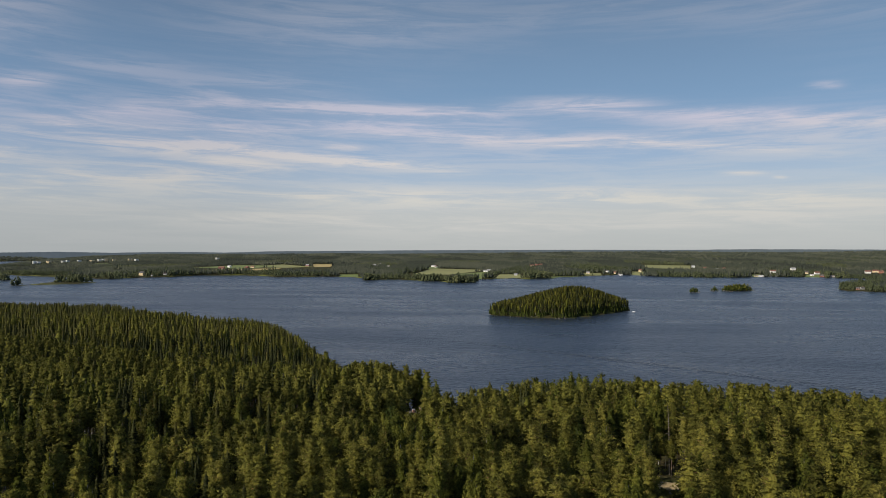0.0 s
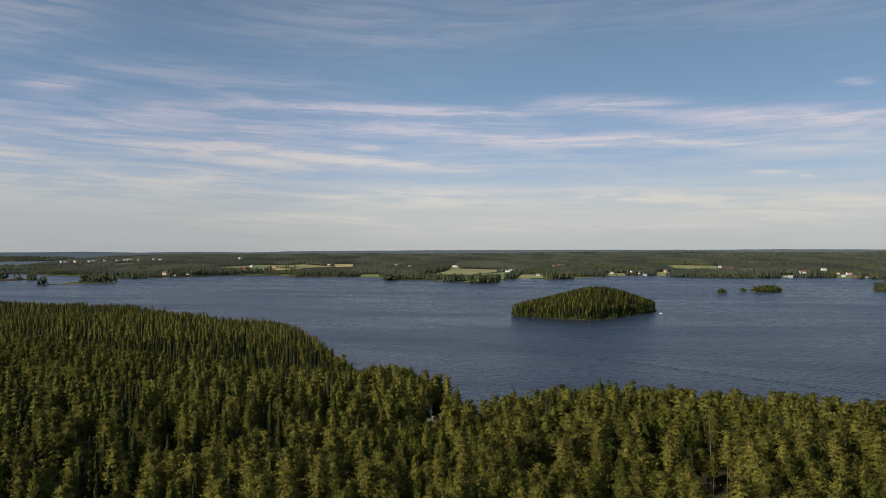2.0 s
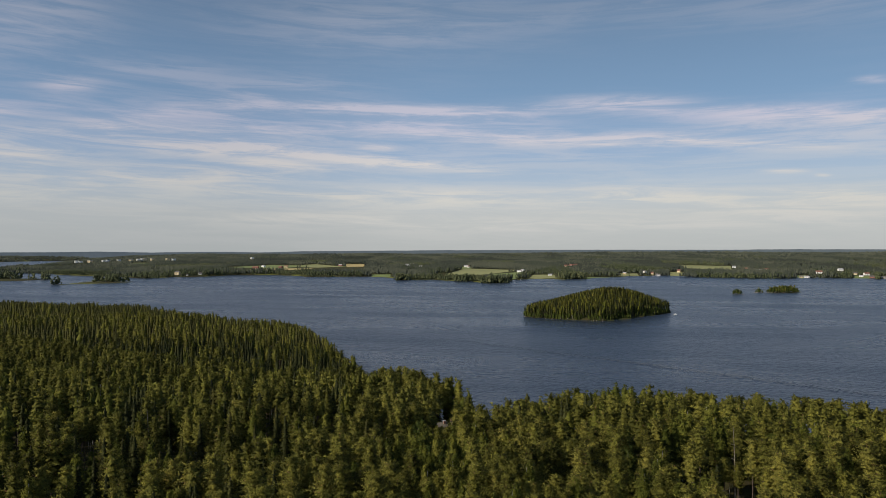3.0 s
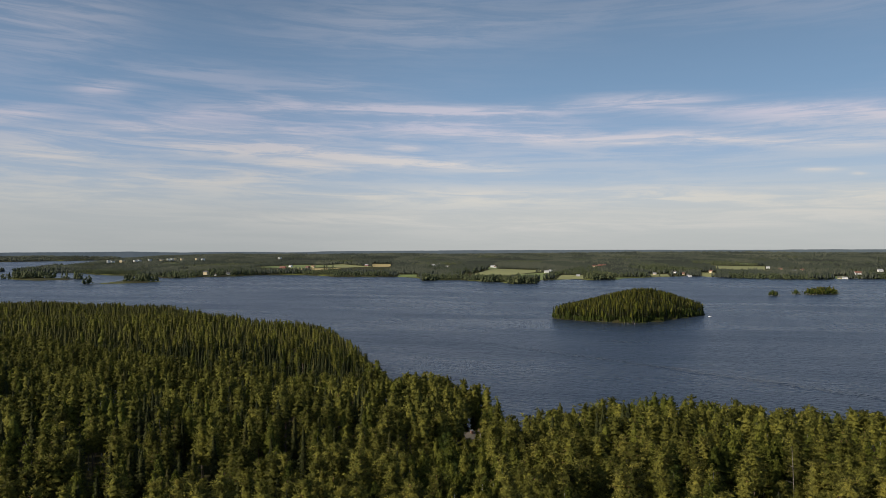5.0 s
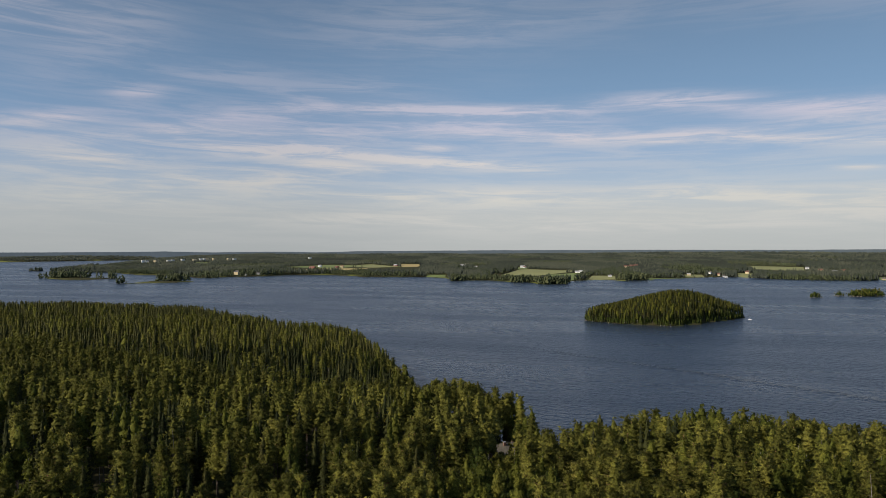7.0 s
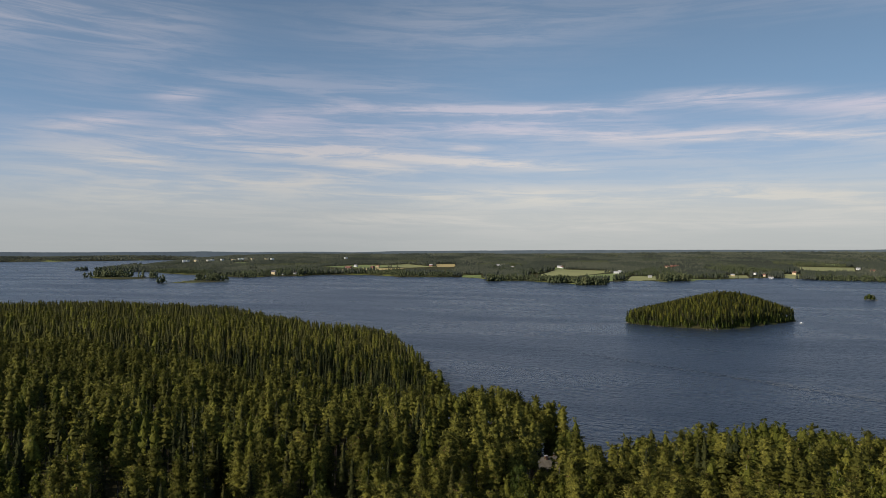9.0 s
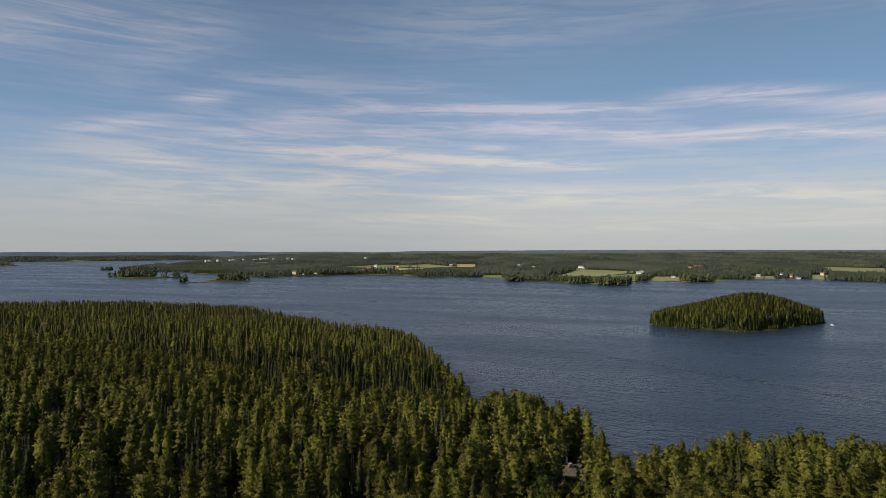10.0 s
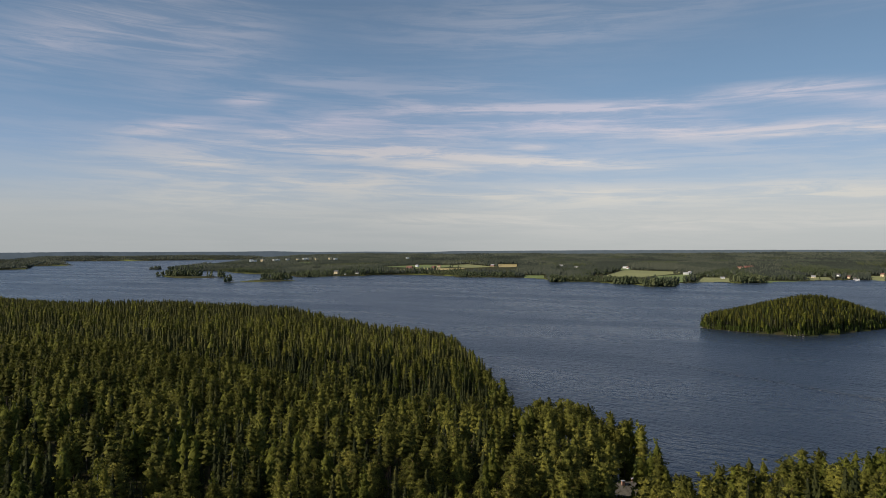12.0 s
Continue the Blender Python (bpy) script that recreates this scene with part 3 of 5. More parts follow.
def stem(rng, tall, r0, sides, steps, bend=0.25):
    k = np.linspace(0, 1, steps)
    p = np.stack([bend * np.sin(k * 2.2 + rng.uniform(0, 6)) * k, bend * np.cos(k * 2.6 + rng.uniform(0, 6)) * k, k * tall], 1)
    p[0, 2] = -0.6
    v, f = tube(p, r0 * (1 - 0.9 * k) + 0.02, sides)
    return v, f, np.repeat(k, sides)


def pine(rng, level):
    """Scots pine: bare orange stem, feathery level boughs with upturned tips, set apart in whorls. Gives the stem and the crown."""
    tall = rng.uniform(18.2, 20.2)
    low = (rng.uniform(0.38, 0.5), rng.uniform(0.44, 0.54), rng.uniform(0.52, 0.6), 0.6)[level] * tall
    wide = rng.uniform(3.0, 4.1)
    whorls, arms, tufts, count, size, half = ((12, 6, 4, 10, 0.52, 0.125), (9, 6, 3, 7, 0.58, 0.16), (5, 5, 2, 3, 0.85, 0.27), (4, 4, 1, 3, 0.95, 0.32))[level]
    wood = [stem(rng, tall * 0.96, 0.19, (6, 4, 3, 3)[level], (6, 4, 2, 2)[level], 0.4)]
    blunt = rng.uniform(0.45, 0.75)
    hull_at = lambda u: wide * (1 - u) ** blunt * min(1.0, 0.72 + 1.6 * u)
    B, W, S, T = [], [], [], []
    for i in range(whorls):
        u = (i + rng.uniform(0.0, 0.7)) / whorls
        hull = hull_at(u)
        turn = rng.uniform(0, 6.28)
        for j in range(arms):
            if rng.uniform() < 0.14:
                continue
            a = turn + j * 6.28 / arms + rng.normal(0, 0.3)
            reach = hull * rng.uniform(0.62, 1.12) + 0.25
            out, side = np.array([np.cos(a), np.sin(a), 0]), np.array([-np.sin(a), np.cos(a), 0])
            z0 = low + u * (tall - low) * 0.95 + rng.normal(0, 0.15)
            rise = (-0.05 + 0.55 * u + rng.normal(0, 0.1)) * reach
            end = out * reach + [0, 0, z0 + rise]
            if level < 2 and (level == 0 or j % 2 == 0):
                wood.append((*limb((0, 0, z0 - 0.15), end * [0.92, 0.92, 1], 0.06), 0.85))
            tone_arm = np.clip(rng.normal(0.55, 0.14), 0.2, 0.85)
            for k in range(tufts):
                f = 0.32 + 0.68 * (k + rng.uniform(0.2, 0.9)) / tufts
                c = np.array([0, 0, z0]) + (end - [0, 0, z0]) * f * [1, 1, f] + side * rng.normal(0, 0.2) * reach * f
                room = 0.2 + 0.13 * reach
                n = count
                p = c + rng.normal(0, 1, (n, 3)) * [room, room, room * 0.4]
                w = out * 0.5 + side * rng.normal(0, 0.75, (n, 1)) + out * rng.normal(0, 0.45, (n, 1)) + [0, 0, 1] * rng.normal(0.32, 0.3, (n, 1))
                B.append(p), W.append(w)
                S.append(np.broadcast_to(out * (0.5 + 0.4 * f) + [0, 0, 0.42], (n, 3)) + (p - c) * 0.5)
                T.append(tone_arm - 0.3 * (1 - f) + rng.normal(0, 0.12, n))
    n = (12, 8, 4, 3)[level]
    B.append(np.array([0, 0, tall * 0.955]) + rng.normal(0, 0.16, (n, 3)))
    W.append(rng.normal(0, 0.35, (n, 3)) + [0, 0, 0.9])
    S.append(rng.normal(0, 0.5, (n, 3)) + [0, 0, 0.7])
    T.append(np.full(n, 0.6))
    B, W, S, T = np.vstack(B), np.vstack(W), np.vstack(S), np.concatenate(T)
    k = rng.uniform(0.65, 1.25, len(B))
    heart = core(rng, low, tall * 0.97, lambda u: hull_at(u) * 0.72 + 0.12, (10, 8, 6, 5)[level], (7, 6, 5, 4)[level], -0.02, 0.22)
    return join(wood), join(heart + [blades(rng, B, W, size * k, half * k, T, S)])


def spruce(rng, level):
    """Norway spruce: a narrow pointed cone of drooping branches with hanging fringes, tier over tier."""
    tall = rng.uniform(18, 20.6)
    wide = rng.uniform(2.2, 3.0)
    tiers, arms, fringe, half = ((25, 7, 8, 0.11), (15, 6, 4, 0.16), (9, 5, 2, 0.27), (7, 5, 1, 0.34))[level]
    foot = (0.1, 0.28, 0.4, 0.46)[level]
    wood = [stem(rng, tall * 0.98, 0.19, (6, 4, 3, 3)[level], (5, 3, 2, 2)[level], 0.1)]
    B, W, L, H, S, T = [], [], [], [], [], []
    for i in range(tiers):
        u = (i + rng.uniform(0, 0.7)) / tiers
        z = tall * (foot + (0.98 - foot) * u)
        r = wide * (1 - u) ** (0.78, 0.76, 0.72, 0.7)[level] * (1 - 0.3 * foot) + 0.1
        turn = rng.uniform(0, 6.28)
        for j in range(arms):
            if rng.uniform() < 0.1:
                continue
            a = turn + j * 6.28 / arms + rng.normal(0, 0.25)
            out, side = np.array([np.cos(a), np.sin(a), 0]), np.array([-np.sin(a), np.cos(a), 0])
            reach = r * rng.uniform(0.6, 1.15)
            way = unit(out + [0, 0, -0.42 + 0.5 * u + rng.normal(0, 0.08)])
            tone = np.clip(rng.normal(0.5, 0.16), 0.1, 0.9)
            bulge = out * 0.82 + [0, 0, 0.4]
            B.append(np.array([0, 0, z])), W.append(way), L.append(reach), H.append(0.1 * reach + half), S.append(bulge), T.append(tone)
            for k in range(fringe):
                f = 0.25 + 0.72 * (k + rng.uniform(0, 1)) / fringe
                sgn = 1 if k % 2 else -1
                B.append(np.array([0, 0, z]) + way * reach * f)
                W.append(side * sgn * rng.uniform(0.35, 1.0) + out * rng.uniform(0.2, 0.8) + [0, 0, rng.uniform(-0.85, 0.05)])
                L.append((0.34 * reach * (1.15 - 0.6 * f) + 0.22) * (1, 1.08, 1.25, 1.5)[level])
                H.append(half * rng.uniform(0.8, 1.3)), S.append(bulge), T.append(tone + 0.2 * (f - 0.5))
    B.append(np.array([0, 0, tall * 0.95])), W.append(np.array([0, 0, 1.0])), L.append(tall * 0.06), H.append(0.12), S.append(np.array([0, 0.4, 0.6])), T.append(0.5)
    leaves = blades(rng, np.array(B), np.array(W), np.array(L), np.array(H), np.array(T), np.array(S))
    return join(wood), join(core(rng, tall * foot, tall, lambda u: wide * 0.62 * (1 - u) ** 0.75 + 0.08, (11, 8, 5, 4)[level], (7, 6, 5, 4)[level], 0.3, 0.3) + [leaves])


def birch(rng, level, tall=(17.2, 20), wide=(2.7, 3.7), low=(0.1, 0.24), round_top=0.0):
    """Birch: pale stem, airy oval crown of hanging twigs and small leaves."""
    tall, wide = rng.uniform(*tall), rng.uniform(*wide)
    low = max(rng.uniform(*low), (0.0, 0.0, 0.3, 0.4)[level] * (1 - round_top)) * tall
    clumps, count, size, half = ((62, 30, 0.4, 0.135), (38, 20, 0.52, 0.19), (13, 9, 0.75, 0.28), (8, 6, 1.0, 0.38))[level]
    wood = [stem(rng, tall * 0.93, 0.11, (6, 4, 3, 3)[level], (6, 4, 2, 2)[level], 0.5)]
    u = (np.arange(clumps) + rng.uniform(0, 1, clumps)) / clumps
    turn = np.arange(clumps) * 2.399 + rng.uniform(0, 1.0, clumps)
    shape = np.sin(np.pi * np.clip(u ** (0.72 - 0.1 * round_top) * 0.9 + 0.08, 0, 1)) ** (0.9 - 0.35 * round_top)
    reach = wide * shape * np.sqrt(rng.uniform(0.15, 1.0, clumps)) * 0.92
    z = low + u * (tall - low) * 0.97 + rng.normal(0, 0.3, clumps)
    c = np.stack([np.cos(turn) * reach, np.sin(turn) * reach, z], 1)
    room = np.stack([rng.uniform(0.5, 0.85, clumps)] * 2 + [rng.uniform(0.6, 1.05, clumps)], 1) * (0.5 + 0.6 * shape)[:, None]
    if level < 2:
        for k in range(0, clumps, (4, 9)[level]):
            wood.append((*limb((0, 0, z[k] - reach[k] * 0.9), c[k], 0.045), 0.5))
    n = clumps * count
    cc, rr = np.repeat(c, count, 0), np.repeat(room, count, 0)
    off = unit(rng.normal(0, 1, (n, 3)))
    p = cc + off * rr * rng.uniform(0.3, 1.05, (n, 1))
    mid = np.array([0, 0, low + 0.42 * (tall - low)])
    swell = unit((p - mid) / [wide, wide, 0.5 * (tall - low)]) * 0.7 + off * 0.55 + [0, 0, 0.25]
    way = off * 0.6 + rng.normal(0, 0.6, (n, 3)) + [0, 0, -0.75 + 0.6 * round_top]
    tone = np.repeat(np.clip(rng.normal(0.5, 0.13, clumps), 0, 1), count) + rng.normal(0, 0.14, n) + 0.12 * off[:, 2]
    k = rng.uniform(0.65, 1.3, n)
    oval = lambda u: wide * 0.7 * math.sin(math.pi * min(1.0, (0.12 + 0.86 * u) ** (0.72 - 0.1 * round_top))) ** 0.8 + 0.1
    heart = core(rng, low + 0.4, tall * 0.95, oval, (9, 7, 5, 4)[level], (7, 6, 5, 4)[level], 0.25, 0.25)
    return join(wood), join(heart + [blades(rng, p, way, size * k, half * k, tone, swell)])


def alder(rng, level):
    return birch(rng, level, (10, 15), (2.6, 3.6), (0.08, 0.2), 1.0)


def far_conifer(rng, level):
    """Three pointed crowns close together, for the distant woods."""
    v, f, b, base = [], [], [], 0
    for k in range(3):
        tall, r = rng.uniform(13, 18), rng.uniform(2.1, 3.0)
        cx, cy = np.cos(k * 2.1 + 0.4) * rng.uniform(1.8, 3.6), np.sin(k * 2.1 + 0.4) * rng.uniform(1.8, 3.6)
        a = np.arange(4) * np.pi / 2 + rng.uniform(0, 1.5)
        q = r * rng.uniform(0.75, 1.25, 4)
        v += [(cx + np.cos(p) * w, cy + np.sin(p) * w, tall * rng.uniform(0.12, 0.45)) for p, w in zip(a, q)] + [(cx + rng.uniform(-0.4, 0.4), cy, tall)]
        f += [(base + i, base + (i + 1) % 4, base + 4) for i in range(4)]
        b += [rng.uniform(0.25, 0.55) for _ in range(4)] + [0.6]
        base += 5
    v = np.array(v)
    mid = np.repeat(v.reshape(3, 5, 3).mean(1), 5, 0)
    return (np.zeros((0, 3)), np.zeros((0, 3), int), np.zeros(0), np.zeros((0, 3))), (v, np.array(f), np.array(b), unit((v - mid) * [1, 1, 0.2] + [0, 0, 0.7]))


def far_leafy(rng, level):
    """A rounded, lumpy crown for the distant shore trees."""
    parts = []
    tall = rng.uniform(12, 18)
    for k in range(4):
        r = rng.uniform(1.7, 2.9)
        c = np.array([rng.normal(0, 1.9), rng.normal(0, 1.9), tall - r * 1.1 - k * tall * 0.22])
        v = OCT_V * (r * rng.uniform(0.7, 1.3, (6, 1))) * [1, 1, 1.3] + c
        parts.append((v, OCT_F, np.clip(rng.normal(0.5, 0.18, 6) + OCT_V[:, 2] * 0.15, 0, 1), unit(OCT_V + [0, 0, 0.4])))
    return (np.zeros((0, 3)), np.zeros((0, 3), int), np.zeros(0), np.zeros((0, 3))), join(parts)


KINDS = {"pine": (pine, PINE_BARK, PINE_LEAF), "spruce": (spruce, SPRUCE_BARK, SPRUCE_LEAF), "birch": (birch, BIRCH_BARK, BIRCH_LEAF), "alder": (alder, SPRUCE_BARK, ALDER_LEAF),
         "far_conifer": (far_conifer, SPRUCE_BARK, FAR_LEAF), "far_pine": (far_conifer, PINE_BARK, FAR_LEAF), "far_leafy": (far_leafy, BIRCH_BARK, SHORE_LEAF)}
FORMS = {}


def form(kind, level, k):
    key = (kind, level, k)
    if key not in FORMS:
        FORMS[key] = KINDS[kind][0](np.random.RandomState(sum(map(ord, kind)) * 31 + level * 7 + k * 101), level)
    return FORMS[key]


def wood_of(name, kind, level, places, label, category="forest"):
    """Many trees of one kind joined into one uncounted wood. places: rows of x, y, z, scale, turn, tint."""
    if not len(places):
        return None
    rng = np.random.RandomState(len(places))
    pick = rng.randint(0, 6, len(places))
    V, F, M, L, Tn, N, base = [], [], [], [], [], [], 0
    for k in range(6):
        rows = places[pick == k]
        if not len(rows):
            continue
        for part_no, (v, f, b, nn) in enumerate(form(kind, level, k)):
            if not len(v):
                continue
            c, s = np.cos(rows[:, 4])[:, None], np.sin(rows[:, 4])[:, None]
            sc = rows[:, 3][:, None]
            wd = sc * (rows[:, 6][:, None] if rows.shape[1] > 6 else 1.0)
            x = (v[:, 0] * c - v[:, 1] * s) * wd + rows[:, 0][:, None]
            y = (v[:, 0] * s + v[:, 1] * c) * wd + rows[:, 1][:, None]
            z = v[:, 2] * sc + rows[:, 2][:, None]
            V.append(np.stack([x, y, z], -1).reshape(-1, 3))
            N.append(np.stack([nn[:, 0] * c - nn[:, 1] * s, nn[:, 0] * s + nn[:, 1] * c, np.broadcast_to(nn[:, 2], x.shape)], -1).reshape(-1, 3))
            F.append((f[None] + (np.arange(len(rows)) * len(v))[:, None, None]).reshape(-1, 3) + base)
            M.append(np.full(len(f) * len(rows), part_no))
            L.append(np.tile(b, len(rows)))
            Tn.append(np.repeat(rows[:, 5], len(v)))
            base += len(v) * len(rows)
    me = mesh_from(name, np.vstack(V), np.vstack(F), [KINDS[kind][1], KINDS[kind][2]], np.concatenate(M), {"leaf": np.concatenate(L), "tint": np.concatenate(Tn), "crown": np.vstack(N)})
    return tagged(new(name, me), label, category, kind="stuff")


SINGLE = {}
LABELS = {"pine": ("tall Scots pine with orange bark and olive-green needles", "pine tree", "pines of the near forest"),
          "spruce": ("dark green Norway spruce with drooping branches", "spruce tree", "spruces of the near forest"),
          "birch": ("light green birch with a pale slender stem", "birch tree", "birches of the near forest"),
          "alder": ("rounded leafy alder with deep green foliage", "alder tree", "alders of the near forest")}


def single(kind, k, row, label="", leaf=None):
    """One tree as a thing of its own, with stem and crown."""
    key = (kind, k, leaf)
    if key not in SINGLE:
        (sv, sf, sb, _), (cv, cf, cb, cn) = form(kind, 0, k)
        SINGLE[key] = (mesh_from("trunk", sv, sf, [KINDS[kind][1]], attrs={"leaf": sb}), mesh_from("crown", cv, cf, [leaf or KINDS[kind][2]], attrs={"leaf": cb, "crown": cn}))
    root = new(kind + "_tree")
    for part_name, me in zip(("trunk", "crown"), SINGLE[key]):
        ob = new(part_name, me)
        ob.parent = root
    x, y, z, s, turn = row[:5]
    w = s * (row[6] if len(row) > 6 else 1.0)
    root.matrix_basis = Matrix.Translation((x, y, z)) @ Matrix.Rotation(turn, 4, "Z") @ Matrix.Diagonal((w, w, s, 1))
    tagged(root, label or LABELS[kind][0], LABELS[kind][1], LABELS[kind][2])
    return root


def scatter(rng, x0, x1, y0, y1, step, jitter=0.42):
    nx, ny = int((x1 - x0) / step), int((y1 - y0) / step)
    i, j = np.meshgrid(np.arange(nx), np.arange(ny), indexing="ij")
    x = x0 + (i + 0.5 * (j % 2) + rng.uniform(-jitter, jitter, i.shape)) * step
    y = y0 + (j + rng.uniform(-jitter, jitter, i.shape)) * step
    return x.ravel(), y.ravel()


def seen_wedge(x, y, margin=0.0):
    """The stretch of the plan that the flight looks over, with a margin in degrees."""
    a = np.degrees(np.arctan2(x, y - 0.0))
    b = np.degrees(np.arctan2(x + 10, y - 80.0))
    return ((a > -36 - margin) & (a < 36 + margin)) | ((y > 85) & (b > -52 - margin) & (b < 20 + margin))


def rows_of(rng, x, y, lo=0.8, hi=1.1):
    n = len(x)
    return np.stack([x, y, height(x, y) - 0.1, rng.uniform(lo, hi, n), rng.uniform(0, 6.28, n), rng.uniform(0, 1, n)], 1)


# the near forest: spruce and pine to the west, pine on the eastern slope, birch between and along the water
CLEARINGS = [(63, 179, 5), (62, 184, 4), (60, 171, 4), (64, 202, 3), (-12, 286, 6.0), (-12, 279, 4.5)]
rng = np.random.RandomState(11)
fx, fy = scatter(rng, -760, 330, 20, 680, 3.9, 0.5)
fd, fwhich = land(fx, fy)
keep = (fd > 1.2) & (fwhich == 0) & seen_wedge(fx, fy, 1.5) & (fy > 78)
keep &= rng.uniform(0, 1, len(fx)) < np.clip(np.where(fx > 15, 0.5, 0.58) + (np.hypot(fx + 2, fy - 45) - 200) / 400, np.where(fx > 15, 0.5, 0.58), 0.82)
for cx, cy, cr in CLEARINGS:
    keep &= np.hypot(fx - cx, fy - cy) > cr
fx, fy, fd = fx[keep], fy[keep], fd[keep]
mixing = waves(fx, fy, 120, 21) * 0.95 + rng.normal(0, 0.22, len(fx))
leafy = waves(fx, fy, 75, 33) * 1.1 + rng.normal(0, 0.36, len(fx)) + 0.7 * np.exp(-fd / 14) + 0.25 * np.exp(-((fx + 10) / 60) ** 2)
kind_no = np.where(mixing + (fx + 115 - np.clip(fy - 260, 0, 200) * 0.25) / 160 > 0.0, 0, 1)
kind_no = np.where(leafy > 0.62, 2, kind_no)
kind_no = np.where((fx > 0) & (rng.uniform(0, 1, len(fx)) < 0.16), 2, kind_no)
kind_no = np.where((leafy > 0.7) & (fd < 75) & (rng.uniform(0, 1, len(fx)) < 0.35), 3, kind_no)
# planted stands in bands across the western peninsula, each with its own kind
band = fy + 0.12 * fx + waves(fx, fy, 170, 51) * 16 + rng.normal(0, 3, len(fx))
stand = np.digitize(band, (225, 300, 352, 402, 470))
chance = rng.uniform(0, 1, len(fx))
STANDS = ((0.35, 0.75, 0.97), (0.7, 0.88, 0.98), (0.12, 0.94, 0.99), (0.28, 0.84, 0.97), (0.12, 0.9, 0.98), (0.06, 0.95, 0.99))
limits = np.array(STANDS)[stand]
banded = np.where(chance < limits[:, 0], 0, np.where(chance < limits[:, 1], 1, np.where(chance < limits[:, 2], 2, 3)))
west = fx + rng.normal(0, 12, len(fx)) < -45 + np.clip(fy - 330, 0, 300) * 0.5
kind_no = np.where(west & (fd > 9), banded, kind_no)
rows = rows_of(rng, fx, fy, 0.92, 1.03)
rows[:, 3] *= np.where(rng.uniform(0, 1, len(fx)) < np.where(west, 0.1, 0.2), rng.uniform(0.6, 0.88, len(fx)), 1.0)
rows[:, 3] *= np.where(fx > 20, 0.98, 1.06) * (1 - 0.08 * np.exp(-fd / 10)) * np.where((fx > -70) & (fx < 140) & (fy > 225), 1 + 0.2 * np.exp(-fd / 28), 1.0) * (1 + 0.08 * waves(fx, fy, 55, 41))
# gaps in the wood: the line from high in the south to the cottage roof, the rock clearing and a path
GAPS = [((62, 180, 15), (-25, 130, 80), 4.0), ((-12, 286, 5.5), (-99, 236, 70), 5.5), ((-12, 284, 6.8), (-8, 70, 80), 3.6), ((62, 180, 14), (0, 0, 80), 3.2), ((40, 190, 13), (0, 20, 80), 2.0), ((-60, 208, 15), (0, 60, 80), 2.0)]
for (ax, ay, az), (ex, ey, ez), half in GAPS:
    run = math.hypot(ex - ax, ey - ay)
    ux, uy = (ex - ax) / run, (ey - ay) / run
    s_ = (fx - ax) * ux + (fy - ay) * uy
    across = np.abs((fx - ax) * uy - (fy - ay) * ux)
    room = az + s_ * (ez - az) / run - rows[:, 2]
    near_line = (s_ > 0) & (s_ < 75) & (across < half)
    rows[:, 3] = np.where(near_line, np.minimum(rows[:, 3], np.maximum(room, 2.0) / 22.0), rows[:, 3])
# western and far trees tinted darker, in place of weaker sunlight and lens shading
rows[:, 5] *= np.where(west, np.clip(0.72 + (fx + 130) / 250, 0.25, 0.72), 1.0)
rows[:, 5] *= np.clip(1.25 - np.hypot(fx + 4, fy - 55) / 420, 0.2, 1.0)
rows[:, 3] *= np.where((kind_no == 1) & west, 0.92, 1.0)
rows = np.column_stack([rows, np.where(west, 0.92, np.where(fx > 15, 1.1, 1.0)) * np.clip(1.25 - np.hypot(fx + 4, fy - 55) / 900, 0.9, 1.0) * np.where(kind_no == 1, 1.12, 1.0) * rng.uniform(0.85, 1.15, len(fx))])
away = np.hypot(fx + 4, fy - 55)
visible_front = (fy > 95) & seen_wedge(fx, fy, -1)
for no, kind in enumerate(("pine", "spruce", "birch", "alder")):
    mine = np.where((kind_no == no) & visible_front)[0]
    mine = mine[np.argsort(away[mine])][:(170, 100, 120, 45)[no]]
    for i in mine:
        single(kind, int(rng.randint(0, 6)), rows[i])
    rest = (kind_no == no)
    rest[mine] = False
    for level, sel in ((1, rest & (away < 182) & (fy > 98)), (2, rest & (((away >= 182) & (away < 360)) | (fy <= 98))), (3, rest & (away >= 360))):
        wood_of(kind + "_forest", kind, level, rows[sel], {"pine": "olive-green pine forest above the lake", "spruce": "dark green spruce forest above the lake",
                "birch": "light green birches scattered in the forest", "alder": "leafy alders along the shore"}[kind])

# the same forest goes on under the flight
under = np.random.RandomState(17)
ux_, uy_ = scatter(under, -95, 85, -30, 84, 5.6, 0.8)
under_pick = under.uniform(0, 1, len(ux_))
under_rows = rows_of(under, ux_, uy_, 0.75, 1.05)
for kind, sel in (("pine", under_pick < 0.6), ("spruce", (under_pick >= 0.6) & (under_pick < 0.8)), ("birch", under_pick >= 0.8)):
    wood_of(kind + "_forest", kind, 3, under_rows[sel], "mixed forest on the slope above the lake")

# trees close behind and beside the cottage, between it and the water
for k, (x, y, kind, size) in enumerate(((-19, 294, "birch", 0.95), (-15, 297, "pine", 1.0), (-11, 297, "birch", 0.9), (-7, 294, "pine", 0.95), (-4, 289, "birch", 0.85), (-3, 282, "pine", 0.9),
                                        (-9, 301, "alder", 1.0), (-17, 303, "spruce", 0.95), (-1, 277, "alder", 1.0), (0, 271, "birch", 0.85), (-22, 290, "pine", 1.0), (2, 264, "pine", 0.85),
                                        (-13, 305, "birch", 0.8), (1, 258, "alder", 0.9))):
    single(kind, k % 6, (x, y, float(height(np.array([float(x)]), np.array([float(y)]))[0]) - 0.1, size, k * 1.7, 0, 1.1))

